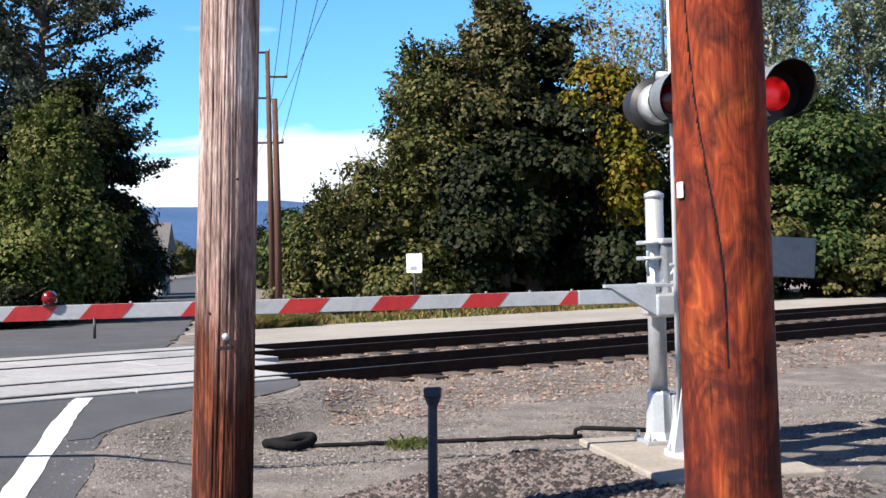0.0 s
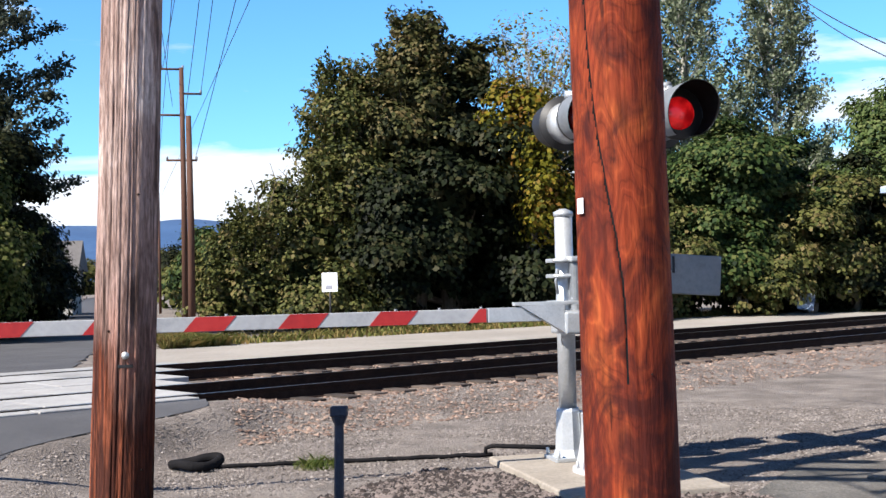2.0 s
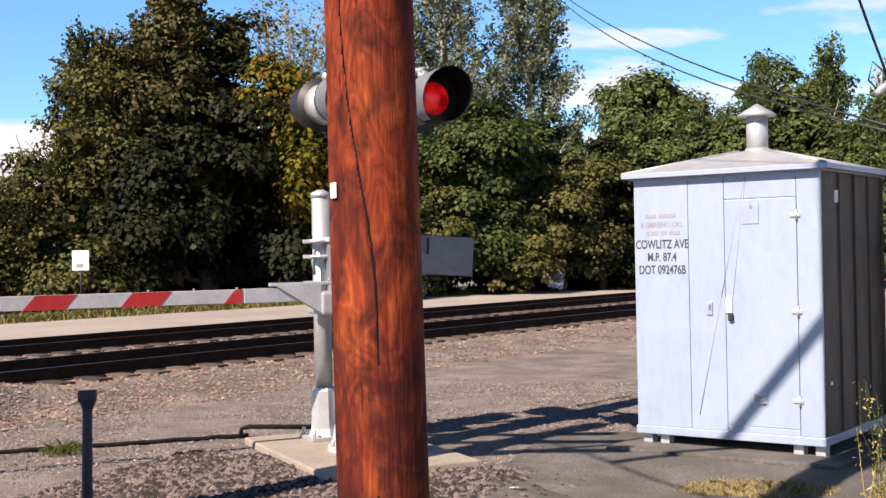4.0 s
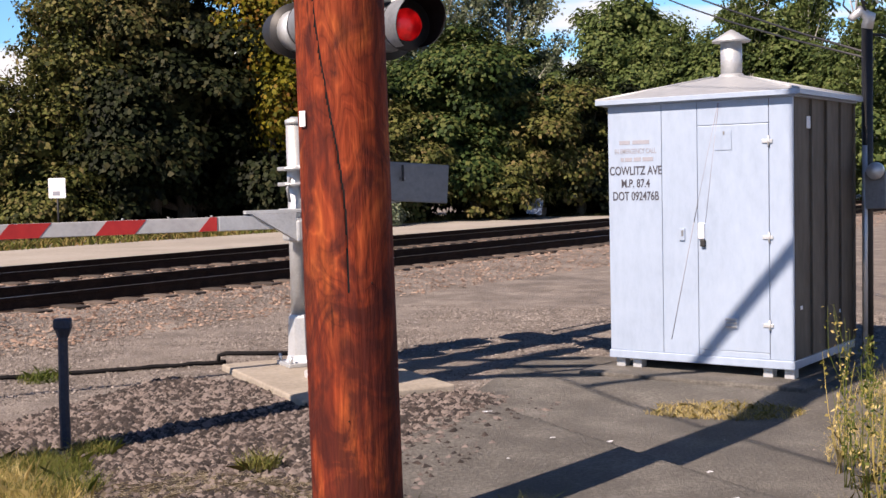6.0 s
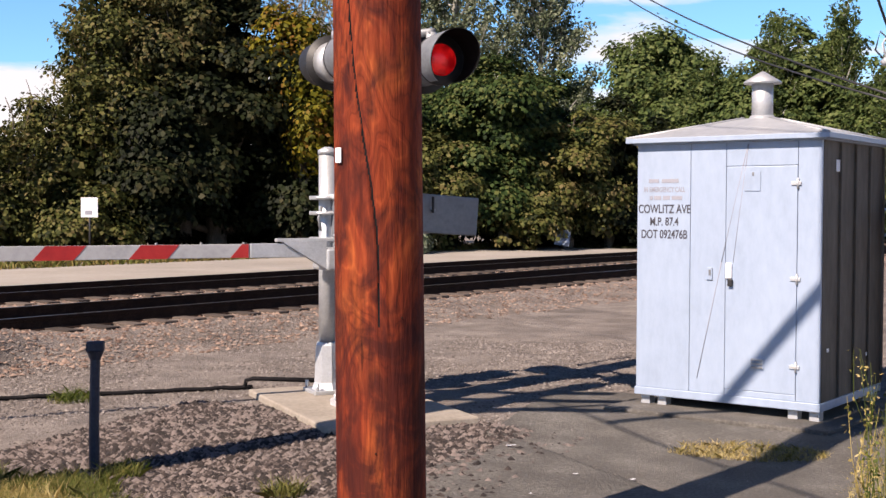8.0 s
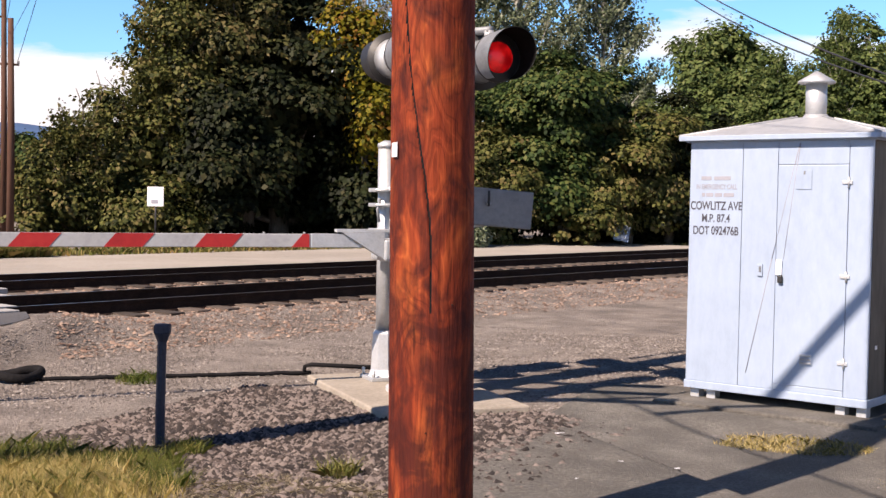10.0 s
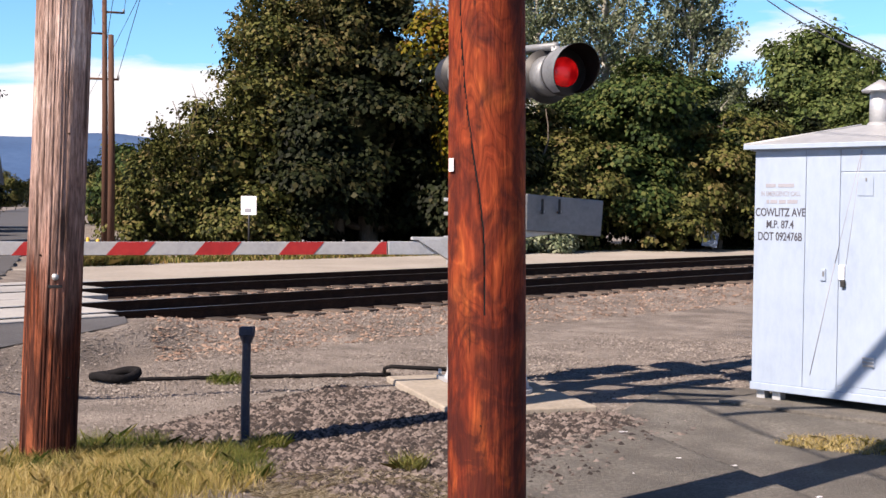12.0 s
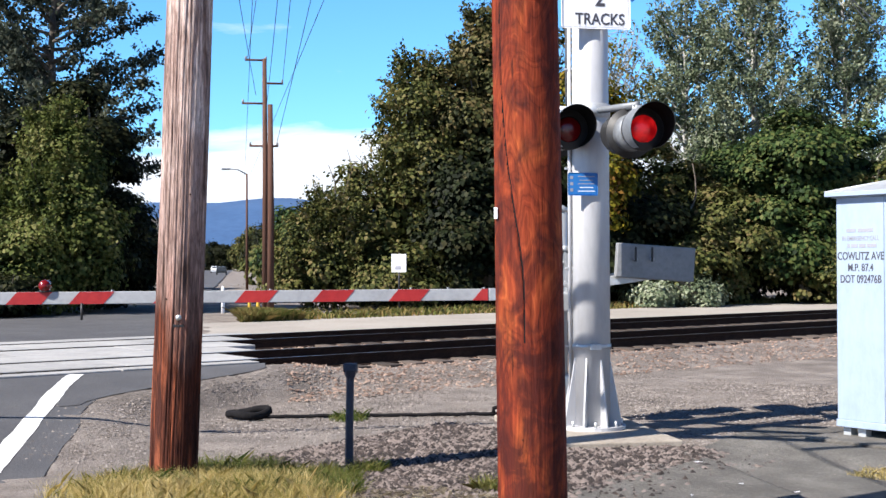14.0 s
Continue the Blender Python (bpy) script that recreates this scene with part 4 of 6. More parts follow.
def flasher(parent, x, way, lit, z, y=0.0):
    """One crossing lamp: housing, background, lens and a wide hood; way is -1 towards the near traffic."""
    mat = GREY_CASE if way < 0 else BLACK
    r = 0.205 if way < 0 else 0.24
    f = part("lamp_background", tube(bmesh.new(), [(x, y + way * 0.17, z), (x, y + way * 0.19, z), (x, y + way * 0.20, z)], [r, r, r * 0.92], 36), BLACK, parent, "round black background disc", True)
    part("lamp_housing", tube(bmesh.new(), [(x, y + way * 0.0, z), (x, y + way * 0.04, z), (x, y + way * 0.165, z)], [0.11, 0.165, 0.18], 28), GALV if x < 0 else GREY_CASE, f, "grey metal lamp housing", True)
    part("lens", tube(bmesh.new(), [(x, y + way * 0.20, z), (x, y + way * 0.215, z), (x, y + way * 0.225, z)], [0.128, 0.112, 0.03], 28), LENS_LIT if lit else LENS_DIM, f, "red glass lens", True)
    n = 48
    for name, rad, mt in (("visor", 0.203, mat), ("visor_lining", 0.197, LINING)):
        bm = bmesh.new()
        rows = []
        for k in range(n + 1):
            a = radians(-62) + radians(304) * k / n
            reach = 0.10 + 0.24 * (0.5 + 0.5 * math.sin(a)) ** 0.5
            ca, sa = math.cos(a), math.sin(a)
            rows.append([bm.verts.new((x + q * ca, y + way * (0.195 + reach * e), z + q * sa)) for q, e in ((rad, 0), (rad * 1.02, 0.5), (rad * 1.03, 1.0))])
        for p, q in zip(rows, rows[1:]):
            for e in (0, 1):
                bm.faces.new((p[e], q[e], q[e + 1], p[e + 1]))
        part(name, bm, mt, f, "grey sheet hood" if mt is mat else "black lining of the hood", True)
    return f


def flasher_mast():
    m = thing("flasher_mast", pose(0.66, 2.94, 0.06, 0, 0, SIDE), "tall white painted crossing signal mast with red lamps", "crossing signal")
    part("base_plate", tube(bmesh.new(), [(0, 0, 0), (0, 0, 0.035)], [0.34, 0.34], 32), ALU, m)
    mast = bar("mast", [(0, 0, 0.03), (0, 0, 2.6), (0, 0, 7.5)], [0.190, 0.186, 0.172], ALU, m, 40, "thick white painted tube")
    for k in range(8):
        a = 2 * math.pi * (k + 0.3) / 8
        bm = bmesh.new()
        side = Vector((-math.sin(a), math.cos(a), 0)) * 0.008
        out = Vector((math.cos(a), math.sin(a), 0))
        pts = [out * 0.18 + Vector((0, 0, 0.03)), out * 0.31 + Vector((0, 0, 0.03)), out * 0.30 + Vector((0, 0, 0.10)), out * 0.186 + Vector((0, 0, 0.72))]
        f0 = [bm.verts.new(p - side) for p in pts]
        f1 = [bm.verts.new(p + side) for p in pts]
        bm.faces.new(f0)
        bm.faces.new(list(reversed(f1)))
        for i in range(4):
            bm.faces.new((f0[i], f1[i], f1[(i + 1) % 4], f0[(i + 1) % 4]))
        part("gusset_fin", bm, ALU, m)
        bar("anchor_bolt", [(0.3 * math.cos(a + 0.39), 0.3 * math.sin(a + 0.39), 0.03), (0.3 * math.cos(a + 0.39), 0.3 * math.sin(a + 0.39), 0.09)], 0.015, GALV, m, 8)
    band = bar("strap", [(0, 0, 0.80), (0, 0, 0.84)], 0.198, GALV, m, 36)
    block("strap_clamp", (0.12, 0.05, 0.06), (-0.02, -0.21, 0.82), GALV, band, bevel=0.008)
    bar("conduit", [(-0.212, 0.02, 0.0), (-0.212, 0.02, 5.0)], 0.02, ALU, m, 10)
    for z in (0.82, 1.6, 2.6, 3.6):
        block("conduit_clip", (0.12, 0.03, 0.02), (-0.2, 0.02, z), GALV, m, bevel=0.003)
    # ladder on the track side
    lad = thing("ladder", Matrix.Identity(4), "", "")
    lad.parent = m
    for x in (-0.145, -0.055):
        bar("ladder_rail", [(x, 0.36, 3.2), (x, 0.36, 6.8)], 0.015, GREY_CASE, lad, 8)
    for i in range(12):
        bar("rung", [(-0.145, 0.36, 3.3 + 0.3 * i), (-0.055, 0.36, 3.3 + 0.3 * i)], 0.011, GREY_CASE, lad, 8)
    for z in (3.5, 4.6, 6.0):
        bar("ladder_stay", [(-0.10, 0.36, z), (-0.05, 0.12, z)], 0.014, GREY_CASE, lad, 8)
    # crossarm and lamps, back to back
    zl = 2.97
    part("arm_collar", tube(bmesh.new(), [(0, 0, zl + 0.13), (0, 0, zl + 0.27)], [0.2, 0.2], 32), GALV, m, "", True)
    bar("cross_arm", [(-0.34, 0, zl + 0.22), (0.1, 0, zl + 0.22)], 0.036, GALV, m, 14)
    bar("cross_arm", [(0.03, -0.12, zl + 0.2), (0.17, -0.96, zl + 0.15)], 0.034, GREY_CASE, m, 14)
    for x, y, z in ((-0.28, 0.0, zl), (0.17, -0.93, zl - 0.09)):
        bar("lamp_stem", [(x, y, z + 0.24), (x, y, z + 0.03)], 0.04, GALV, m, 12)
        flasher(m, x, -1, x > 0, z, y)
        flasher(m, x, 1, False, z, y)
    # signs
    sg = block("track_sign", (0.70, 0.012, 0.44), (0.0, -0.215, 4.19), SIGN_WHITE, m, (0, 0, 0), 0.02, "white sign with black words")
    block("blue_shield", (0.17, 0.01, 0.17), (0.37, -0.24, 4.36), SIGN_BLUE, m, (0, 45, 0), 0.012, "small blue diamond plate")
    writing("writing", "TRACKS", 0.16, (0.04, -0.2235, 4.06), LETTER, sg, 0.86)
    writing("writing", "2", 0.24, (0.04, -0.2235, 4.27), LETTER, sg, 0.9)
    for tilt in (45, -45):
        block("crossbuck", (1.25, 0.012, 0.23), (0.0, -0.225 - (0.014 if tilt > 0 else 0), 4.83), SIGN_WHITE, m, (0, tilt, 0), 0.004, "white crossbuck board")
    b = block("notice_sign", (0.30, 0.008, 0.225), (-0.14, -0.205, 2.43), SIGN_BLUE, m, (0, 0, 0), 0.012, "blue notice with small white writing")
    for i in range(5):
        block("writing_bar", (0.17 - 0.03 * (i % 2), 0.002, 0.009), (-0.105, -0.2098, 2.505 - 0.036 * i), FADED if i < 3 else SIGN_WHITE, b, bevel=0.0008)
    for i in range(3):
        block("writing_bar", (0.032, 0.002, 0.030), (-0.255, -0.2098, 2.495 - 0.062 * i), FADED, b, bevel=0.0008)
    return m


flasher_mast()


def marker_post():
    p = thing("marker_post", pose(0, 0, 0), "dark blue steel marker post with a square head", "marker post")
    part("post_shaft", tube(bmesh.new(), [(0, 0, -0.2), (0.0, 0, 0.3), (0.012, 0, 0.785)], [0.036, 0.034, 0.032], 8), POST, p)
    part("post_neck", tube(bmesh.new(), [(0.012, 0, 0.745), (0.013, 0, 0.805)], [0.034, 0.058], 8), POST, p)
    part("post_head", box(bmesh.new(), (0.115, 0.09, 0.07), (0.013, 0, 0.835), (0, 0, 30), 0.012), POST, p)
    return p


marker_post()


def old_tyre():
    t = thing("worn_tyre", pose(-3.02, 1.78, 0.03, 3, -2, 40), "black rubber ring lying in the gravel", "tyre")
    bm = bmesh.new()
    n, k = 28, 10
    rings = []
    for i in range(n):
        a = 2 * math.pi * i / n
        R = 0.21 + 0.035 * math.sin(3 * a)
        rings.append([bm.verts.new(((R + 0.038 * math.cos(b)) * math.cos(a), (R * 0.75 + 0.038 * math.cos(b)) * math.sin(a), 0.035 + 0.045 * math.sin(b) + 0.02 * math.sin(2 * a))) for b in (2 * math.pi * j / k for j in range(k))])
    for i in range(n):
        for j in range(k):
            bm.faces.new((rings[i][j], rings[(i + 1) % n][j], rings[(i + 1) % n][(j + 1) % k], rings[i][(j + 1) % k]))
    part("tyre_ring", bm, RUBBER, t, "", True)
    return t


old_tyre()
# Cable made thick, black and jagged, so that it holds its shadow too.
c = []
for i in range(40):
    k = i / 39
    x, y = -2.9 + 2.0 * k, 1.85 + 1.75 * k
    c.append((x + 0.03 * noise.noise((k * 9, 0, 0)), y + 0.04 * noise.noise((k * 11, 3, 0)), height(x, y) + 0.025 + 0.012 * noise.noise((k * 14, 1, 1))))
tagged(bar("cable_and_shadow", c, 0.021, RUBBER, None, 8), "black cable across the gravel with its shadow drawn into it", "cable")
c2 = [(-0.95, 3.55, 0.02), (-0.94, 3.55, 0.09), (-0.88, 3.58, 0.11), (-0.2, 3.72, 0.11)]
tagged(bar("conduit_pipe", c2, 0.022, RUBBER, None, 8), "dark conduit beside the concrete pad", "conduit")


# ---- trees ----
def leaves(rng, blobs, leaf, cover, droop, bough, fill, gap):
    """Leaves as folded kites on many small domed boughs over lumpy crowns, with gaps between them. blobs: centre, radius across, radius up.
    fill: how closely larger leaves close the inside."""
    out = []
    tier = gap > 1

    def lay(c, normal, way, size):
        way = way - normal * np.sum(way * normal, axis=1)[:, None]
        way = way / (np.linalg.norm(way, axis=1)[:, None] + 1e-6)
        side = np.cross(normal, way)
        ln = size * (0.6 + 0.8 * rng.random(len(c)))[:, None]
        fold = normal * ln * 0.12
        out.append(np.stack([c - way * ln * 0.45, c + side * ln * 0.40 + fold, c + way * ln * 0.55, c - side * ln * 0.40 + fold], axis=1))

    def unit(v):
        return v / (np.linalg.norm(v, axis=1)[:, None] + 1e-9)

    for bx, by, bz, rx, rz in blobs:
        area = 4 * math.pi * ((rx ** 1.6 * rx ** 1.6 + 2 * rx ** 1.6 * rz ** 1.6) / 3) ** (1 / 1.6)
        radii = np.array((rx, rx, rz))
        n = max(8, int(area / (bough * bough * 1.5 * gap)))
        d = unit(rng.normal(size=(n, 3)))
        lump = np.array([noise.noise((v[0] * 1.9 + bx, v[1] * 1.9 + by, v[2] * 1.9 + bz)) for v in d])
        inner = (0.56 if tier else 0.66) if fill else 0.25
        reach = (inner + (0.99 - inner) * rng.random(n) ** (0.75 if fill else 0.5)) * (1 + 0.42 * lump)
        centre = np.array((bx, by, bz)) + d * reach[:, None] * radii
        size = bough * (0.4 + 1.25 * rng.random(n) ** 1.6)
        each = np.maximum(5, (cover * 2 * math.pi * size ** 2 / (leaf * leaf * 0.36)).astype(int))
        c = np.repeat(centre, each, axis=0)
        o = np.repeat(unit(d + np.array((0, 0, 1.1 if tier else 0.55))), each, axis=0)
        s = np.repeat(size, each)[:, None]
        k = unit(rng.normal(size=c.shape))
        k = k + o * np.maximum(0, -2 * np.sum(k * o, axis=1))[:, None]
        place = c + k * s * (0.55 + 0.5 * rng.random((len(c), 1))) * np.array((1.1, 1.1, 0.6 if tier else 0.75)) - np.array((0, 0, 1.0)) * s * 0.25 + rng.normal(size=c.shape) * s * (0.13 if tier else 0.24)
        normal = unit(k * 0.9 + o * 0.5 + rng.normal(size=c.shape) * 0.28 + np.array((0, 0, 0.25)))
        lay(place, normal, k + rng.normal(size=c.shape) * 0.6 + np.array((0, 0, -droop)), leaf)
        if fill:
            m = int(fill * area * 0.55 / (leaf * leaf * 4 * 0.36))
            d2 = unit(rng.normal(size=(m, 3)))
            p = np.array((bx, by, bz)) + d2 * ((0.30 if tier else 0.5) + 0.26 * rng.random((m, 1))) * radii
            lay(p, unit(d2 + rng.normal(size=p.shape) * 0.4), rng.normal(size=p.shape), leaf * 2)
    v = np.concatenate(out)
    v[:, :, 2] = np.maximum(v[:, :, 2], 0.2 + 0.1 * rng.random((len(v), 4)))
    return v


def spray(rng, start, count, low, high, reach0, reach1, rise, curl, leaf, dense, spread):
    """Feathery boughs: limbs that leave the stem between two heights and curl up or down, each with side twigs lined with leaves.
    reach0 and reach1: how far they go at the lowest and the highest. Gives the leaves and the limbs' points."""
    out, limbs = [], []
    for i in range(count):
        f = (i + rng.random()) / count
        z0 = low + (high - low) * f
        az = i * 2.399963 + rng.normal() * 0.35
        long = (reach0 + (reach1 - reach0) * f) * rng.uniform(0.65, 1.1)
        e = radians(rise + 22 * f) + rng.normal() * 0.15
        way = np.array((math.cos(az) * math.cos(e), math.sin(az) * math.cos(e), math.sin(e)))
        s0 = start(z0)
        u = np.linspace(0, 1, 6)[:, None]
        line = s0 + way * long * u + np.array((0, 0, curl * long)) * u ** 2 + rng.normal(size=(1, 3)) * 0.12 * u * (1 - u) * long
        limbs.append(line)
        twigs = max(5, int(long * dense))
        k = rng.uniform(0.22, 1.0, twigs)
        base = s0 + way * long * k[:, None] + np.array((0, 0, curl * long)) * (k[:, None] ** 2)
        d = way + rng.normal(size=(twigs, 3)) * np.array((0.75, 0.75, 0.5)) + np.array((0, 0, 0.9 * curl + 0.25))
        d /= np.linalg.norm(d, axis=1)[:, None]
        tl = spread * (1.25 - 0.75 * k) * rng.uniform(0.6, 1.25, twigs)
        per = 16
        q = rng.random((twigs, per))
        c = base[:, None] + d[:, None] * (tl[:, None] * q)[:, :, None] + rng.normal(size=(twigs, per, 3)) * leaf * 0.55
        c = c.reshape(-1, 3)
        w = np.repeat(d, per, axis=0) * 0.6 + rng.normal(size=c.shape) * 0.6
        w /= np.linalg.norm(w, axis=1)[:, None]
        n = np.cross(w, rng.normal(size=c.shape)) + np.array((0, 0, 0.5))
        n -= w * np.sum(n * w, axis=1)[:, None]
        n /= np.linalg.norm(n, axis=1)[:, None] + 1e-9
        side = np.cross(n, w)
        ln = leaf * rng.uniform(0.6, 1.3, len(c))[:, None]
        out.append(np.stack([c - w * ln * 0.5, c + side * ln * 0.3 + n * ln * 0.08, c + w * ln * 0.5, c - side * ln * 0.3 + n * ln * 0.08], axis=1))
    return np.concatenate(out), limbs


def tree(name, label, category, foot, blobs, mat, leaf=0.2, cover=1.0, droop=0.4, bough=0.6, fill=1.0, trunk=0.25, bark=None, seed=1, bare=0, gap=1.0, sprays=()):
    """A tapered trunk, limbs that reach into each part of the crown, and leaves; sprays adds feathery boughs."""
    rng = np.random.default_rng(seed)
    rnd = random.Random(seed)
    t = thing(name, pose(foot[0], foot[1], 0), label, category, "trees along the tracks")
    crown = [leaves(rng, blobs, leaf, cover, droop, bough, fill, gap) - np.array((foot[0], foot[1], 0.0))] if blobs else []
    top = max([b[2] + 0.5 * b[4] for b in blobs] + [sp[2] + 0.6 for sp in sprays])
    stem = [(0.25 * noise.noise((i * 0.6, seed, 0)), 0.25 * noise.noise((i * 0.6, 0, seed)), top * i / 9) for i in range(10)]
    bm = tube(bmesh.new(), [Vector((0, 0, -0.2))] + [Vector(p) for p in stem], [trunk * 1.35] + [trunk * (1 - 0.88 * i / 9) for i in range(10)], 10)
    part("trunk", bm, bark or BARK, t, "", True)
    on_stem = lambda z: np.array(Vector(stem[min(8, int(z / top * 9))]).lerp(Vector(stem[min(9, int(z / top * 9) + 1)]), z / top * 9 % 1))
    for sp in sprays:
        more, lines = spray(rng, on_stem, *sp)
        crown.append(more)
        for line in lines:
            thick = trunk * 0.28
            part("limb", tube(bmesh.new(), [Vector(p) for p in line], [thick, thick * 0.8, thick * 0.6, thick * 0.42, thick * 0.25, 0.008], 5, caps=False), bark or BARK, t, "", True)
    quads("crown", np.concatenate(crown), mat, t)
    for bx, by, bz, rx, rz in blobs:
        for k in range(3 + bare):
            bm = bmesh.new()
            z0 = rnd.uniform(0.3, 0.85) * min(top, bz)
            i = min(8, int(z0 / top * 9))
            a = Vector(stem[i])
            d = Vector((rnd.gauss(0, 1), rnd.gauss(0, 1), rnd.gauss(0.35, 0.7))).normalized()
            b = Vector((bx - foot[0] + d.x * rx * 0.95, by - foot[1] + d.y * rx * 0.95, max(0.5, bz + d.z * rz * 0.95)))
            mid = a.lerp(b, 0.5) + Vector((rnd.uniform(-0.3, 0.3), rnd.uniform(-0.3, 0.3), rnd.uniform(0.0, 0.5)))
            tube(bm, [a, mid, b], [trunk * 0.3, trunk * 0.18, 0.012], 6, caps=False)
            for q in range(5 if bare else 2):
                f = mid.lerp(b, rnd.uniform(0.1, 0.9))
                e = f + Vector((rnd.uniform(-0.8, 0.8), rnd.uniform(-0.8, 0.8), rnd.uniform(0.0, 0.9)))
                tube(bm, [f, f.lerp(e, 0.5) + Vector((0, 0, 0.08)), e], [0.02, 0.014, 0.006], 4, caps=False)
            part("limb", bm, bark or BARK, t, "", True)
    return t


def trees():
    # One maple as two crowns: shade coloured into the lower, sun into the upper.
    tree("maple_tree", "dense lower bigleaf maple crown, shade put into its dark leaves", "tree", (-17.9, 30.0),
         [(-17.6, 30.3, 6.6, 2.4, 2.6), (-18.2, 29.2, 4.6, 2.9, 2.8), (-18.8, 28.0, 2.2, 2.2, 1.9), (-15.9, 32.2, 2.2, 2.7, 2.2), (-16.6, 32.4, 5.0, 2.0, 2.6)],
         LEAF_SHADED, 0.2, 1.2, 0.5, 0.9, 5.0, 0.4, seed=3, gap=2.3)
    tree("maple_tree", "tall uneven upper maple crown, sunlight put into its olive brown leaves", "tree", (-18.7, 29.3),
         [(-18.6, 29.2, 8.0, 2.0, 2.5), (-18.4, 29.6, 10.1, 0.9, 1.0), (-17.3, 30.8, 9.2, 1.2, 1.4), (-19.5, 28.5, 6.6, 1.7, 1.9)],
         LEAF_SUNLIT, 0.18, 0.55, 0.45, 0.7, 3.0, 0.3, seed=62, gap=1.9, sprays=((64, 5.2, 10.2, 2.7, 1.1, 20, 0.22, 0.18, 11, 1.0),))
    # Filler foliage added to close gaps; its dark leaves stand in for shade.
    tree("wild_shrub", "dense filler thicket behind the trees, deep shade put into its dark leaves", "shrub", (-17.5, 35.0),
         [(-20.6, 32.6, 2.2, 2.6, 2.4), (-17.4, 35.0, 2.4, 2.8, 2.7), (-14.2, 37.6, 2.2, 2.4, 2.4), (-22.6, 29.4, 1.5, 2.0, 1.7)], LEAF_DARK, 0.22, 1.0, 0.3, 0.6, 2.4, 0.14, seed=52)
    tree("wild_shrub", "dense filler thicket behind the trees, deep shade put into its dark leaves", "shrub", (-8.0, 45.0),
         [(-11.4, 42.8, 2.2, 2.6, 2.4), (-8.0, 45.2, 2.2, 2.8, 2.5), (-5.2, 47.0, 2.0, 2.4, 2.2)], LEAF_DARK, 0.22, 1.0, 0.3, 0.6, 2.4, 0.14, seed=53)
    tree("maple_tree", "thinning olive maple with brownish top branches", "tree", (-20.3, 27.0),
         [(-20.0, 27.1, 7.8, 1.2, 1.6), (-20.4, 26.9, 5.6, 1.8, 1.8), (-20.6, 25.6, 3.1, 2.0, 1.9)], LEAF_OLIVE, 0.15, 0.25, 0.3, 0.6, 0.6, 0.25, seed=4, bare=3, gap=1.6,
         sprays=((72, 1.6, 8.4, 3.0, 1.1, 30, 0.3, 0.15, 10, 0.95),))
    tree("wild_shrub", "broad olive green thicket beside the lane", "shrub", (-21.6, 24.0),
         [(-21.6, 23.9, 2.0, 1.7, 1.5), (-21.9, 22.9, 1.4, 1.0, 1.2), (-22.0, 25.6, 4.6, 0.6, 1.2), (-19.6, 24.9, 1.4, 1.7, 1.2)], LEAF_OLIVE, 0.15, 0.5, 0.2, 0.55, 0.8, 0.1, seed=5, gap=1.4,
         sprays=((60, 0.3, 3.2, 2.9, 1.2, 25, 0.3, 0.14, 10, 0.8),))
    tree("vine_tree", "tree hung with yellowing vine leaves", "tree", (-15.2, 31.3),
         [(-14.5, 30.0, 6.8, 0.9, 1.8), (-13.9, 29.8, 4.6, 0.7, 1.7), (-15.1, 29.8, 7.6, 0.9, 1.2)], LEAF_GOLD, 0.17, 0.36, 1.0, 0.36, 0, 0.2, seed=6, bare=3)
    tree("bare_tree", "tree with bare grey upper branches", "tree", (-15.9, 32.5),
         [(-15.6, 32.4, 9.9, 1.6, 1.7), (-15.0, 32.8, 8.8, 1.2, 1.4)], LEAF_GOLD, 0.12, 0.03, 0.3, 0.4, 0, 0.14, PALE_BARK, seed=7, bare=16)
    tree("wild_shrub", "dense green bushes under the trees", "shrub", (-12.9, 34.6),
         [(-12.6, 33.9, 1.7, 1.3, 1.6), (-12.2, 36.1, 2.8, 1.6, 2.4), (-13.8, 34.6, 1.4, 1.3, 1.2), (-14.6, 36.0, 4.2, 1.7, 2.6)], LEAF_OLIVE, 0.17, 1.0, 0.3, 0.7, 1.2, 0.12, seed=8, gap=1.3)
    tree("cottonwood_tree", "tall thin grey green cottonwood with a pale trunk", "tree", (-13.6, 42.2),
         [(-14.3, 42.2, 6.4, 2.0, 1.6)], LEAF_COTTON, 0.14, 0.32, 0.5, 0.55, 0, 0.24, PALE_BARK, seed=9, bare=3, gap=1.5,
         sprays=((60, 4.6, 13.4, 3.6, 2.0, 28, 0.3, 0.17, 10, 1.35),))
    tree("cottonwood_tree", "tall thin grey green cottonwood with a pale trunk", "tree", (-16.6, 41.8),
         [], LEAF_COTTON, 0.14, 0.32, 0.5, 0.55, 0, 0.24, PALE_BARK, seed=61,
         sprays=((50, 4.5, 12.0, 3.2, 1.8, 28, 0.3, 0.17, 10, 1.35),))
    tree("cottonwood_tree", "tall thin grey green cottonwood with a pale trunk", "tree", (-10.7, 45.2),
         [], LEAF_COTTON, 0.14, 0.32, 0.5, 0.55, 0, 0.22, PALE_BARK, seed=10,
         sprays=((60, 4.6, 12.9, 3.3, 1.6, 30, 0.3, 0.17, 10, 1.3),))
    tree("alder_tree", "dense green alder behind the lane", "tree", (-10.6, 40.0),
         [(-11.1, 39.7, 5.4, 2.4, 2.4), (-9.6, 41.3, 4.8, 2.5, 2.7), (-10.9, 37.9, 2.6, 1.9, 2.1), (-13.0, 40.2, 4.6, 2.0, 2.6)], LEAF_GREEN, 0.19, 1.25, 0.4, 0.85, 2.2, 0.25, PALE_BARK, seed=11, bare=2, gap=1.8)
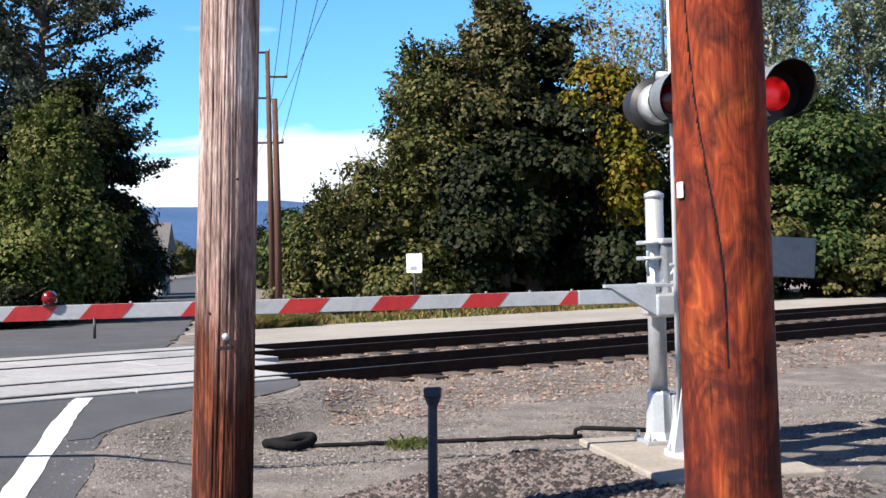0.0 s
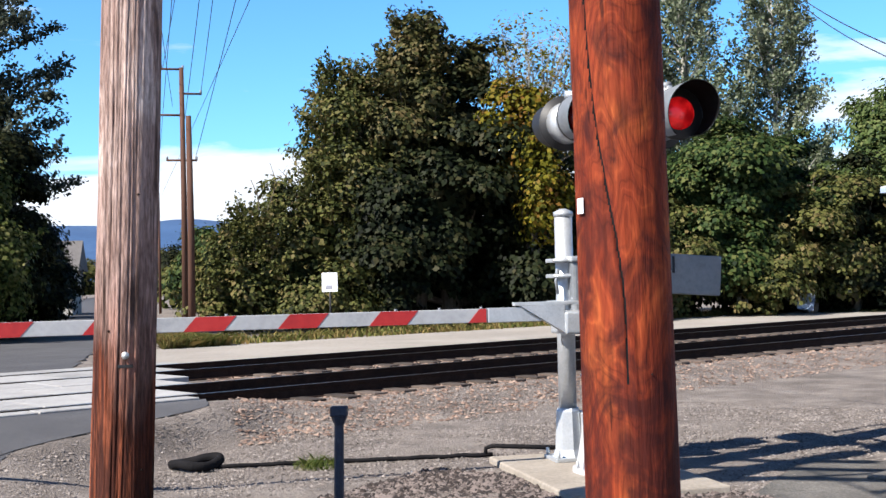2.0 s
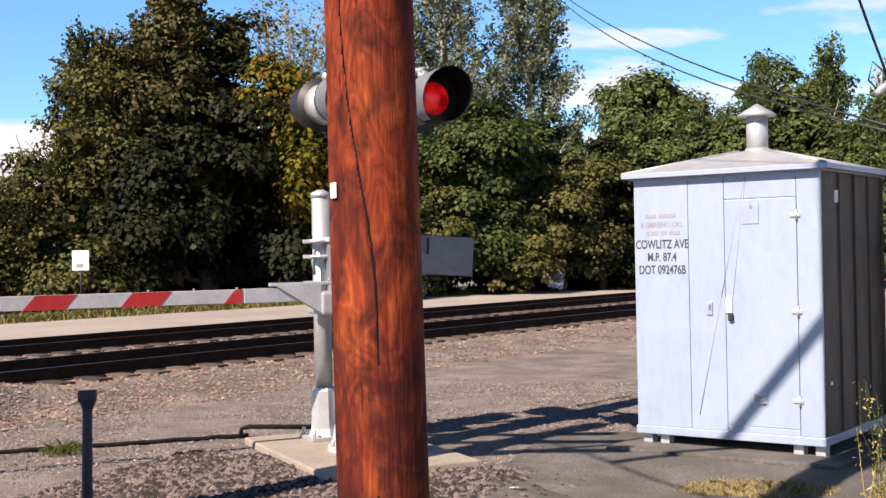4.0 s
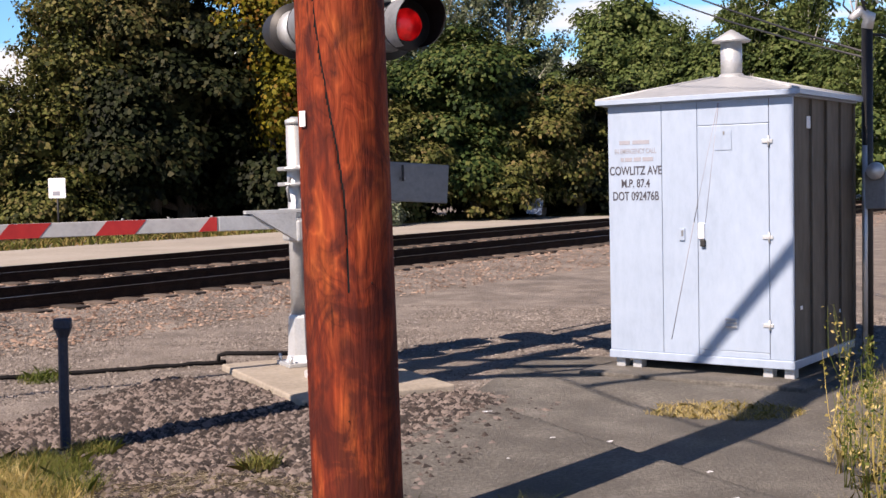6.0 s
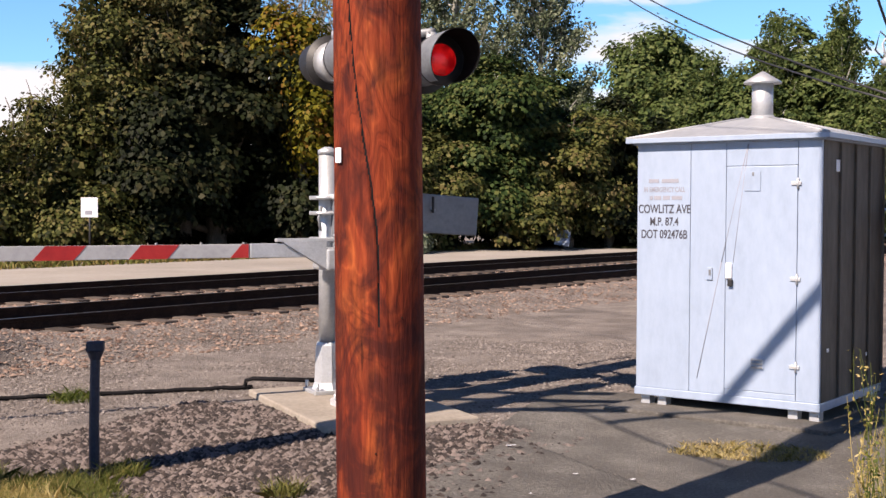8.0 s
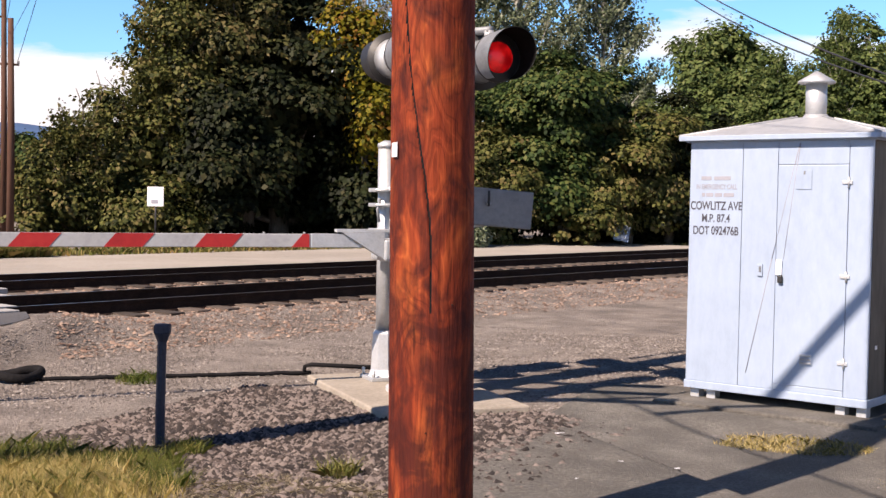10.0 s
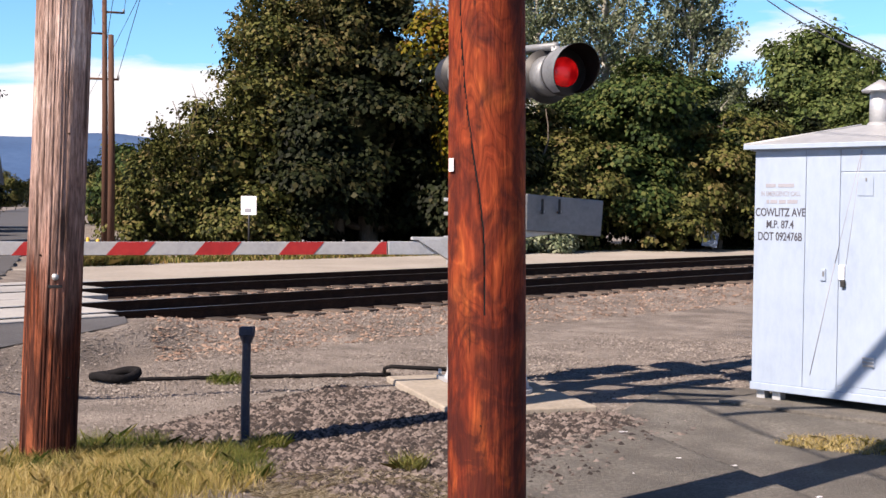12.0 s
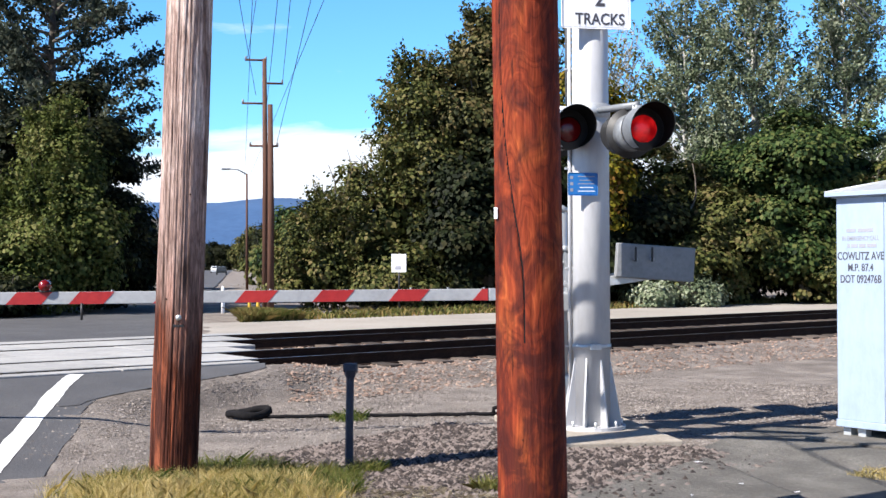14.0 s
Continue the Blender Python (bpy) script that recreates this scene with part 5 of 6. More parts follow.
    tree("alder_tree", "dense green alder behind the lane", "tree", (-8.2, 41.0),
         [(-9.0, 39.4, 2.9, 1.9, 2.1), (-7.6, 41.9, 3.8, 2.0, 2.9), (-9.2, 37.6, 1.3, 1.2, 1.1)], LEAF_OLIVE, 0.18, 1.2, 0.4, 0.78, 2.0, 0.2, seed=12, gap=1.7)
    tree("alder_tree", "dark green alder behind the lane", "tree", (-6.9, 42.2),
         [(-7.1, 42.0, 1.6, 1.5, 1.8), (-6.9, 42.4, 4.0, 1.4, 2.5), (-5.6, 43.0, 3.0, 1.5, 2.5)], LEAF_SHADED, 0.19, 1.2, 0.4, 0.78, 2.0, 0.2, seed=13, gap=1.8)
    tree("oak_tree", "rounded dark green tree in the distance", "tree", (-11.2, 76.0),
         [(-12.0, 76.6, 10.9, 3.3, 2.9), (-9.9, 73.9, 6.6, 4.7, 4.1)], LEAF_POPLAR, 0.3, 0.9, 0.3, 0.9, 0.9, 0.35, seed=14)
    k = 20
    for foot, blobs in (((-6.7, 67.4), [(-6.7, 67.4, 6.4, 2.3, 4.2)]), ((-14.6, 66.5), [(-14.6, 66.5, 5.4, 2.6, 4.2)]), ((-4.4, 76.0), [(-4.4, 76.0, 8.2, 2.8, 4.0)]),
                        ((-3.2, 69.0), [(-2.4, 70.9, 9.4, 2.3, 4.2), (-4.3, 66.7, 5.6, 2.9, 3.5)]),
                        ((0.4, 72.0), [(-0.4, 75.1, 10.6, 1.8, 3.9), (1.0, 69.2, 6.0, 3.0, 4.1)]),
                        ((4.0, 60.0), [(4.2, 63.3, 6.6, 2.5, 3.8), (4.4, 55.3, 2.6, 2.3, 2.1)]),
                        ((9.0, 62.0), [(8.5, 63.0, 6.5, 2.9, 4.4), (10.5, 60.0, 4.0, 2.9, 3.3)])):
        k += 1
        tree("poplar_tree", "yellow green poplar in the distance", "tree", foot, blobs, LEAF_POPLAR, 0.26, 0.6, -0.2, 0.7, 0.6, 0.25, PALE_BARK, seed=k, bare=1, gap=1.2,
             sprays=((40, 2.0, blobs[0][2] + 2.6, 3.2, 1.2, 50, 0.3, 0.24, 7, 1.4),))
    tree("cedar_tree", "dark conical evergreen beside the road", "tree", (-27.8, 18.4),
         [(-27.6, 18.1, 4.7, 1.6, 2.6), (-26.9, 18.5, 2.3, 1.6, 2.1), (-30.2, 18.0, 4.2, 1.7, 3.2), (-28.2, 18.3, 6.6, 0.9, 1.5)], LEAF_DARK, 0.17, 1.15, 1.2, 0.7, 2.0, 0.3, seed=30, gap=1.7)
    tree("cedar_tree", "lighter green feathery young tree beside the road", "tree", (-26.0, 15.9),
         [(-25.9, 16.2, 2.6, 1.5, 1.7), (-26.2, 15.2, 1.9, 1.4, 1.3), (-27.6, 14.4, 2.2, 1.5, 1.5), (-26.1, 16.1, 4.6, 1.0, 1.6)], LEAF_FEATHER, 0.13, 0.5, -0.8, 0.45, 0.8, 0.14, seed=31,
         sprays=((96, 0.7, 6.2, 2.9, 0.7, 34, 0.32, 0.14, 12, 0.75),))
    tree("locust_tree", "tall feathery grey green tree with open branches", "tree", (-34.0, 21.5),
         [(-35.6, 18.8, 7.6, 2.8, 4.6)], LEAF_LOCUST, 0.15, 0.30, 0.2, 0.62, 0, 0.32, seed=32, bare=4, gap=2.4,
         sprays=((74, 3.2, 14.5, 5.2, 2.6, 2, 0.22, 0.19, 10, 1.25),))
    # Stands out of view; added to throw shade across the far road.
    tree("maple_tree", "unseen dark tree beside the road, added for its shadow", "tree", (-31.5, 9.5), [(-31.5, 9.5, 5.2, 3.2, 3.6), (-33.5, 12.0, 4.5, 2.6, 3.2)], LEAF_DARK, 0.24, 0.8, 0.4, 0.7, 1.0, 0.35, seed=36)
    tree("roadside_tree", "dark tree far along the road", "tree", (-46.0, 35.0),
         [(-47.3, 36.7, 2.4, 1.5, 1.8), (-42.0, 30.7, 1.6, 1.4, 1.5), (-50.0, 37.0, 3.5, 2.4, 2.5)], LEAF_DARK, 0.24, 0.9, 0.3, 0.6, 0.9, 0.2, seed=33)
    tree("roadside_tree", "dark green tree far along the road", "tree", (-46.0, 47.5),
         [(-44.7, 47.5, 2.8, 2.1, 2.5), (-51.5, 53.8, 3.0, 1.9, 2.5)], LEAF_GREEN, 0.26, 0.9, 0.3, 0.7, 0.9, 0.2, seed=34)
    k = 40
    for far, off, z, rx, rz in ((430, -20, 6, 7, 6), (455, -8, 5, 7, 5.5), (470, 3, 6, 7, 6), (440, 13, 6.5, 6, 6.5), (490, -34, 7, 8, 7), (500, 24, 7, 8, 7),
                                (165, -17, 4, 3, 4), (235, -18, 5, 4, 5), (172, 5, 3, 2.4, 3), (245, 5, 5, 4, 5), (320, 4, 6, 5, 6), (127, 5.5, 3, 2.5, 3), (84, 1.4, 1.5, 1.0, 1.4)):
        x, y, _ = on_road(far, off)
        k += 1
        tree("street_tree", "small green tree far down the street", "tree", (x, y), [(x, y, z, rx, rz)], LEAF_OLIVE if k % 2 else LEAF_DARK, 0.5, 0.8, 0.2, 1.0, 0.9, 0.2, seed=k)
    for foot, blobs, mat in (((-24.9, 13.4), [(-24.9, 13.4, 0.8, 0.9, 0.6), (-26.5, 13.0, 0.9, 1.2, 0.7)], LEAF_DARK), ((-28.6, 20.3), [(-28.6, 20.3, 0.9, 0.6, 0.8)], LEAF_OLIVE), ((-12.9, 31.0), [(-13.0, 31.3, 0.6, 0.9, 0.5), (-11.8, 32.4, 0.6, 0.8, 0.5)], LEAF_COTTON)):
        k += 1
        tree("low_bush", "low bush at the edge of the lane", "shrub", foot, blobs, mat, 0.13, 0.9, 0.1, 0.3, 0.8, 0.05, seed=k)


trees()


# ---- wires, far poles and things along the road ----
def far_pole(foot, top, r, arms, label):
    p = thing("utility_pole", pose(*foot), label, "utility pole", "poles along the road")
    part("pole_shaft", tube(bmesh.new(), [(0, 0, -0.3), (0.03, 0, top * 0.5), (0.0, 0.0, top)], [r, r * 0.9, r * 0.7], 14), FAR_POLE, p, "", True)
    for z, a0, a1 in arms:
        c = bar("cross_arm", [(SW.x * a0, SW.y * a0, z), (SW.x * a1, SW.y * a1, z)], 0.035, FAR_POLE, p, 8)
        for a in (a0 * 0.95, a1 * 0.95):
            bar("insulator", [(SW.x * a, SW.y * a, z), (SW.x * a, SW.y * a, z + 0.12)], 0.035, GREY_CASE, c, 8)
    return p


far_pole((-21.15, 20.5, 0.12), 6.8, 0.115, (), "brown timber pole beside the road")
far_pole((-22.2, 21.3, 0.12), 8.5, 0.10, ((8.45, -0.65, 0.05), (7.0, -0.75, 0.05), (7.68, -0.05, 0.62), (5.58, -0.5, 0.45)), "slim dark timber pole with short crossarms")
lp = thing("street_lamp", pose(-50.5, 48.1, 0.1), "slim grey street lamp with a curved arm", "street lamp")
bar("lamp_pole", [(0, 0, 0), (0, 0, 7.6)], [0.09, 0.06], FAR_POLE, lp, 10)
bar("lamp_arm", [(0, 0, 7.55), (-0.4, -0.4, 7.85), (-0.8, -0.8, 7.9)], 0.04, GREY_CASE, lp, 8)
block("lamp_head", (0.55, 0.25, 0.12), (-0.95, -0.95, 7.88), GREY_CASE, lp, (0, 0, 45), 0.03)


def wire(a, b, sag, r=0.012, label="thin black overhead power wire", parent=None):
    a, b = Vector(a), Vector(b)
    pts = [a.lerp(b, i / 16) - Vector((0, 0, sag * 4 * (i / 16) * (1 - i / 16))) for i in range(17)]
    return tagged(bar("overhead_wire", pts, r, WIRE, parent, 6), label, "wire", "overhead wires")


for far, by in (((-22.4, 21.1, 7.4), (-14.83, 13.07, 8.18)), ((-50.6, 48.0, 7.5), (-14.6, 13.25, 8.19)), ((-22.6, 20.9, 8.6), (-14.5, 13.4, 8.9)), ((-22.2, 21.3, 6.4), (-14.2, 13.7, 8.2)),
                ((-21.75, 21.7, 7.9), (-13.95, 13.93, 8.5)), ((-21.9, 21.55, 5.75), (-13.65, 14.2, 8.0)), ((-50.4, 48.2, 7.45), (-13.4, 14.45, 8.24))):
    far, by = Vector(far), Vector(by)
    wire(far, far + (by - far) * 1.9, 0.12, 0.009)
wire((-0.40, -1.50, 5.58), (4.9, -7.4, 5.85), 0.05, 0.016)
wire((4.93, 5.05, 2.78), (-7.5, 33.0, 12.2), 0.65, 0.012)
wire((4.9, 5.02, 2.74), (-7.35, 33.1, 12.1), 0.85, 0.011)
wire((4.93, 5.05, 3.12), (4.2, 1.2, 5.4), 0.12, 0.013)
wire((4.93, 5.05, 2.95), (9.5, 8.0, 2.95), 0.12, 0.012)


def notice_board():
    s = thing("lane_sign", pose(-16.99, 21.95, 0.15, 0, 0, 28), "small white sign on a thin dark post", "sign")
    bar("sign_post", [(0, 0, -0.1), (0, 0, 1.95)], 0.03, BLACK, s, 8)
    b = block("sign_board", (0.47, 0.02, 0.57), (0, -0.04, 1.62), SIGN_WHITE, s, bevel=0.02, label="white sign board")
    block("writing_bar", (0.2, 0.003, 0.12), (-0.02, -0.052, 1.47), FADED, b, bevel=0.001)
    return s


notice_board()


def bollard(x, y, mat, label, h=0.75):
    b = thing("bollard", pose(x, y, 0.1), label, "bollard", "bollards")
    part("bollard_pipe", tube(bmesh.new(), [(0, 0, -0.1), (0, 0, h), (0, 0, h + 0.04)], [0.055, 0.055, 0.02], 14), mat, b, "", True)


bollard(-20.5, 19.3, YELLOW, "yellow painted steel bollard", 0.6)
bollard(-22.4, 19.6, SIGN_WHITE, "white painted steel bollard", 0.9)
bollard(-21.9, 20.3, YELLOW, "yellow painted steel bollard", 0.6)


def parked_car(x, y, turn, label, mat):
    c = thing("car", pose(x, y, 0.24, 0, 0, turn), label, "car", "cars down the street")
    bm = bmesh.new()
    side = [(-2.1, 0.3), (-2.15, 0.75), (-1.75, 0.95), (-1.35, 1.42), (0.55, 1.45), (1.15, 0.98), (2.0, 0.85), (2.15, 0.55), (2.1, 0.28)]
    rows = [[bm.verts.new((px, w * (0.86 if pz > 1.1 else 1.0), pz)) for px, pz in side] for w in (-0.86, 0.86)]
    bm.faces.new(rows[0])
    bm.faces.new(list(reversed(rows[1])))
    for i in range(len(side)):
        j = (i + 1) % len(side)
        bm.faces.new((rows[0][i], rows[1][i], rows[1][j], rows[0][j]))
    part("body", bm, mat, c)
    block("windscreen", (0.03, 1.3, 0.5), (0.88, 0, 1.2), CAR_GLASS, c, (0, -52, 0), 0.01)
    block("rear_window", (0.03, 1.3, 0.45), (-1.58, 0, 1.2), CAR_GLASS, c, (0, 42, 0), 0.01)
    for px in (-1.35, 1.35):
        for w in (-0.8, 0.8):
            wheel = bar("wheel", [(px, w - 0.1, 0.3), (px, w + 0.1, 0.3)], 0.31, RUBBER, c, 18)
            bar("rim", [(px, w - 0.105, 0.3), (px, w + 0.105, 0.3)], 0.18, GALV, wheel, 14)


parked_car(*on_road(262, -5.5)[:2], 136, "white car far down the street", CAR_WHITE)
parked_car(*on_road(150, -11.6)[:2], 136, "white car beside the road", CAR_WHITE)
parked_car(*on_road(205, -3.4)[:2], 136, "dark car far down the street", CAR_GLASS)


def house(x, y, w, d, h, turn, label):
    b = thing("house", pose(x, y, 0.1, 0, 0, turn), label, "house", "houses down the street")
    block("wall", (w, d, h), (0, 0, h / 2), SIDING, b, bevel=0.02)
    bm = bmesh.new()
    e = 0.4
    v = [bm.verts.new(p) for p in ((-w / 2 - e, -d / 2 - e, h), (w / 2 + e, -d / 2 - e, h), (w / 2 + e, d / 2 + e, h), (-w / 2 - e, d / 2 + e, h), (-w / 2 - e, 0, h + d * 0.32), (w / 2 + e, 0, h + d * 0.32))]
    for q in ((0, 1, 5, 4), (2, 3, 4, 5), (0, 4, 3), (1, 2, 5), (3, 2, 1, 0)):
        bm.faces.new([v[i] for i in q])
    part("roof", bm, ROOFING, b)
    for px in (-w / 4, w / 4):
        win = block("window", (1.0, 0.08, 1.1), (px, -d / 2, h * 0.55), CAR_GLASS, b, bevel=0.01)
        block("window_frame", (1.16, 0.05, 0.09), (px, -d / 2 - 0.02, h * 0.55 - 0.6), SIGN_WHITE, win, bevel=0.005)


house(-57.5, 43.0, 7, 6, 2.8, 44, "pale house behind the trees")
house(-126, 138, 10, 8, 4, 44, "pale house down the street")
house(-150, 158, 10, 8, 4.5, 44, "pale house down the street")
house(-162, 132, 10, 8, 4, 44, "pale house down the street")


# far wooded hills
def hills():
    verts, faces = [], []
    n = 120
    for i in range(n + 1):
        a = radians(-100 + 130 * i / n)
        rad = 3000
        h = 192 + 34 * noise.noise((i * 0.09, 2.2, 0)) + 18 * noise.noise((i * 0.4, 0.4, 3)) - 60 * step(-42, -20, math.degrees(a)) * 0.9
        for j, (rr, k) in enumerate(((0, 0), (500, 0.75), (900, 1.0), (1500, 0.6))):
            verts.append((math.sin(a) * (rad + rr), math.cos(a) * (rad + rr), h * k - (3 if j == 0 else 0) + (6 * noise.noise((i * 1.1, j, 5)) if j else 0)))
    for i in range(n):
        for j in range(3):
            v = i * 4 + j
            faces.append((v, v + 4, v + 5, v + 1))
    return tagged(raw("backdrop_hills", verts, faces, HILL, smooth=True), "blue wooded hills on the horizon", "hills", kind="structure")


hills()


# ---- stones, grass and weeds ----
def scatter_stones(name, rng, pts, lo, hi, mat, label):
    """Small angular stones: each a squashed, jittered peak half sunk in the ground."""
    n = len(pts)
    base = np.array([(1, 0, 0), (0, 1, 0), (-1, 0, 0), (0, -1, 0), (0, 0, 1), (0, 0, -1)], dtype=float)
    s = (lo + (hi - lo) * rng.random(n) ** 2.2)[:, None, None]
    v = base[None] * (0.55 + 0.6 * rng.random((n, 6, 1))) + rng.normal(size=(n, 6, 3)) * 0.16
    v[:, :, 2] *= 0.62
    a = rng.random(n) * 2 * np.pi
    c, sn = np.cos(a)[:, None], np.sin(a)[:, None]
    x = v[:, :, 0] * c - v[:, :, 1] * sn
    y = v[:, :, 0] * sn + v[:, :, 1] * c
    v = np.stack([x, y, v[:, :, 2]], axis=2) * s + pts[:, None, :]
    v = v[:, :5]
    tri = np.array([(0, 1, 4), (1, 2, 4), (2, 3, 4), (3, 0, 4)])
    me = bpy.data.meshes.new(name)
    me.vertices.add(n * 5)
    me.vertices.foreach_set("co", v.astype(np.float32).ravel())
    idx = (tri[None] + (np.arange(n) * 5)[:, None, None]).astype(np.int32).ravel()
    me.loops.add(len(idx))
    me.loops.foreach_set("vertex_index", idx)
    me.polygons.add(n * 4)
    me.polygons.foreach_set("loop_start", np.arange(0, n * 12, 3, dtype=np.int32))
    me.materials.append(mat)
    me.update(calc_edges=True)
    return tagged(new(name, me), label, "stones", kind="stuff")


def ground_points(rng, n, place, keep, lift=0.0):
    out = []
    while len(out) < n:
        x, y = place(rng)
        if keep(x, y):
            r = x * SW.x + y * SW.y
            z = height(x, y)
            rim = flare(x, y)
            if r < rim + 1.3:
                z += step(rim + 1.3, rim, r) * max(0, road_height(x, y) - 0.006 - z)
            out.append((x, y, z + lift))
    return np.array(out)


rng = np.random.default_rng(11)
off_road = lambda x, y: x * SW.x + y * SW.y > flare(x, y) + 0.12
spilled = lambda x, y: x * SW.x + y * SW.y > flare(x, y) + 0.25 - 0.75 * rng.random() ** 2.5 - 0.2 * noise.noise((x, y, 5))
in_apron = lambda x, y: 2.25 < x < 5.5 and -1.0 + (x - 2.55) * 0.1 < y < 4.2
on_pad = lambda x, y: -0.02 < ((x - 0.88) * SW.x + (y - 1.7) * SW.y) < 1.34 and -0.02 < ((x - 0.88) * SW.x * 0 + (x - 0.88) * SU.x + (y - 1.7) * SU.y) < 2.26
loose = lambda x, y: spilled(x, y) and not on_pad(x, y) and (not in_apron(x, y) or rng.random() < 0.12) and x * RN.x + y * RN.y < 6.3
P = ground_points(rng, 60000, lambda g: (g.uniform(-5, 5.5), g.uniform(-1.6, 9)), loose, 0.004)
scatter_stones("gravel_stones", rng, P, 0.006, 0.024, STONE, "loose grey brown gravel stones")
P = ground_points(rng, 26000, lambda g: (g.uniform(-1.0, 2.7), g.uniform(-1.2, 2.7)), loose, 0.006)
scatter_stones("gravel_stones", rng, P, 0.012, 0.052, STONE_DARK, "coarse dark gravel stones near the post")


crossing_end = lambda x, y: x * SW.x + y * SW.y > -0.3
P = ground_points(rng, 46000, lambda g: tuple(on_rail(60 * g.random() ** 1.8 - 0.5, g.uniform(4.3, 13.6)))[:2], crossing_end, 0.01)
scatter_stones("ballast_stones", rng, P, 0.015, 0.045, BALLAST, "reddish brown track ballast stones")


def blades(name, rng, pts, lo, hi, width, lean, mat, label, category="grass", kind="stuff"):
    n = len(pts)
    h = (lo + (hi - lo) * rng.random(n))[:, None]
    a = rng.random(n) * 2 * np.pi
    side = np.stack([np.cos(a), np.sin(a), np.zeros(n)], axis=1) * width
    d = rng.normal(size=(n, 3)) * lean
    d[:, 2] = 0
    mid = pts + d * h * 0.35 + np.array((0, 0, 1)) * h * 0.55
    tip = pts + d * h * 1.1 + np.array((0, 0, 1)) * h * (1 - 0.3 * np.abs(rng.normal(size=(n, 1)) * 0.5))
    v = np.stack([pts - side, pts + side, mid + side * 0.75, tip, mid - side * 0.75], axis=1)
    return tagged(quads(name, v, mat, None, 5), label, category, kind=kind)


def near(cx, cy, rx, ry):
    def f(g):
        a, r = g.random() * 6.2832, math.sqrt(g.random())
        return cx + rx * r * math.cos(a), cy + ry * r * math.sin(a)
    return f


always = lambda x, y: True
P = ground_points(rng, 9000, near(1.6, -1.0, 0.8, 0.6), lambda x, y: noise.noise((x * 2.5, y * 2.5, 4)) > -0.15, 0.006)
blades("straw_litter", rng, P, 0.008, 0.032, 0.0016, 2.4, STRAW, "flattened pale straw on the gravel")
patchy = lambda x, y: noise.noise((x * 1.8, y * 1.8, 7)) > -0.25
P = ground_points(rng, 21000, near(0.2, -1.85, 1.15, 1.1), lambda x, y: off_road(x, y) and patchy(x, y) and rng.random() > (((x - 0.2) / 1.15) ** 2 + ((y + 1.85) / 1.1) ** 2) ** 0.7)
blades("dry_grass", rng, P, 0.03, 0.17, 0.0014, 0.42, GRASS_DRY, "dry yellow grass round the timber poles")
P = ground_points(rng, 9000, near(0.0, -1.25, 1.05, 0.9), lambda x, y: off_road(x, y) and noise.noise((x * 2.2, y * 2.2, 3)) > -0.05)
blades("green_grass", rng, P, 0.04, 0.17, 0.0016, 0.5, GRASS_GREEN, "green tufts among the dry grass")
P = np.concatenate([ground_points(rng, 420, near(x, y, s, s), always) for x, y, s in ((1.55, -0.2, 0.12), (3.12, -1.1, 0.1), (3.42, -0.95, 0.1), (2.95, -1.25, 0.12), (-2.05, 2.35, 0.22), (0.3, -0.1, 0.14))])
blades("weed_tufts", rng, P, 0.03, 0.15, 0.0022, 0.6, GRASS_GREEN, "small green weed tufts in the gravel")
P = ground_points(rng, 5200, near(5.35, 1.2, 0.62, 3.2), lambda x, y: patchy(x, y) and x > 4.7)
blades("weed_strip", rng, P, 0.04, 0.16, 0.0016, 0.5, GRASS_DRY, "dry grass at the edge of the asphalt")
P = ground_points(rng, 2600, near(3.9, 2.55, 0.65, 0.22), patchy)
blades("dry_grass", rng, P, 0.02, 0.07, 0.0022, 0.6, GRASS_DRY, "thin straw coloured grass before the hut")
P = ground_points(rng, 16000, lambda g: tuple(on_rail(g.uniform(-9, 12), g.uniform(20.3, 23.5)))[:2], lambda x, y: x * SW.x + y * SW.y > -0.8)
blades("far_grass", rng, P, 0.1, 0.4, 0.02, 0.5, GRASS_FAR, "rough grass along the far lane")
P = ground_points(rng, 9000, lambda g: tuple(on_rail(g.uniform(8, 60), g.uniform(20.4, 23.5)))[:2], lambda x, y: x * SW.x + y * SW.y > -0.8)
blades("far_grass", rng, P, 0.08, 0.3, 0.025, 0.5, GRASS_FAR, "rough dry grass under the trees")
P = ground_points(rng, 6000, lambda g: tuple(on_road(g.uniform(23, 60), ROAD_L - g.uniform(0.2, 5)))[:2], always)
blades("far_grass", rng, P, 0.1, 0.4, 0.025, 0.5, GRASS_FAR, "rough grass beside the road")
P = ground_points(rng, 5000, lambda g: tuple(on_road(g.uniform(19, 34), ROAD_L - g.uniform(0.1, 2.4)))[:2], always)
blades("far_grass", rng, P, 0.1, 0.45, 0.02, 0.5, GRASS_FAR, "rough dry grass by the far verge")


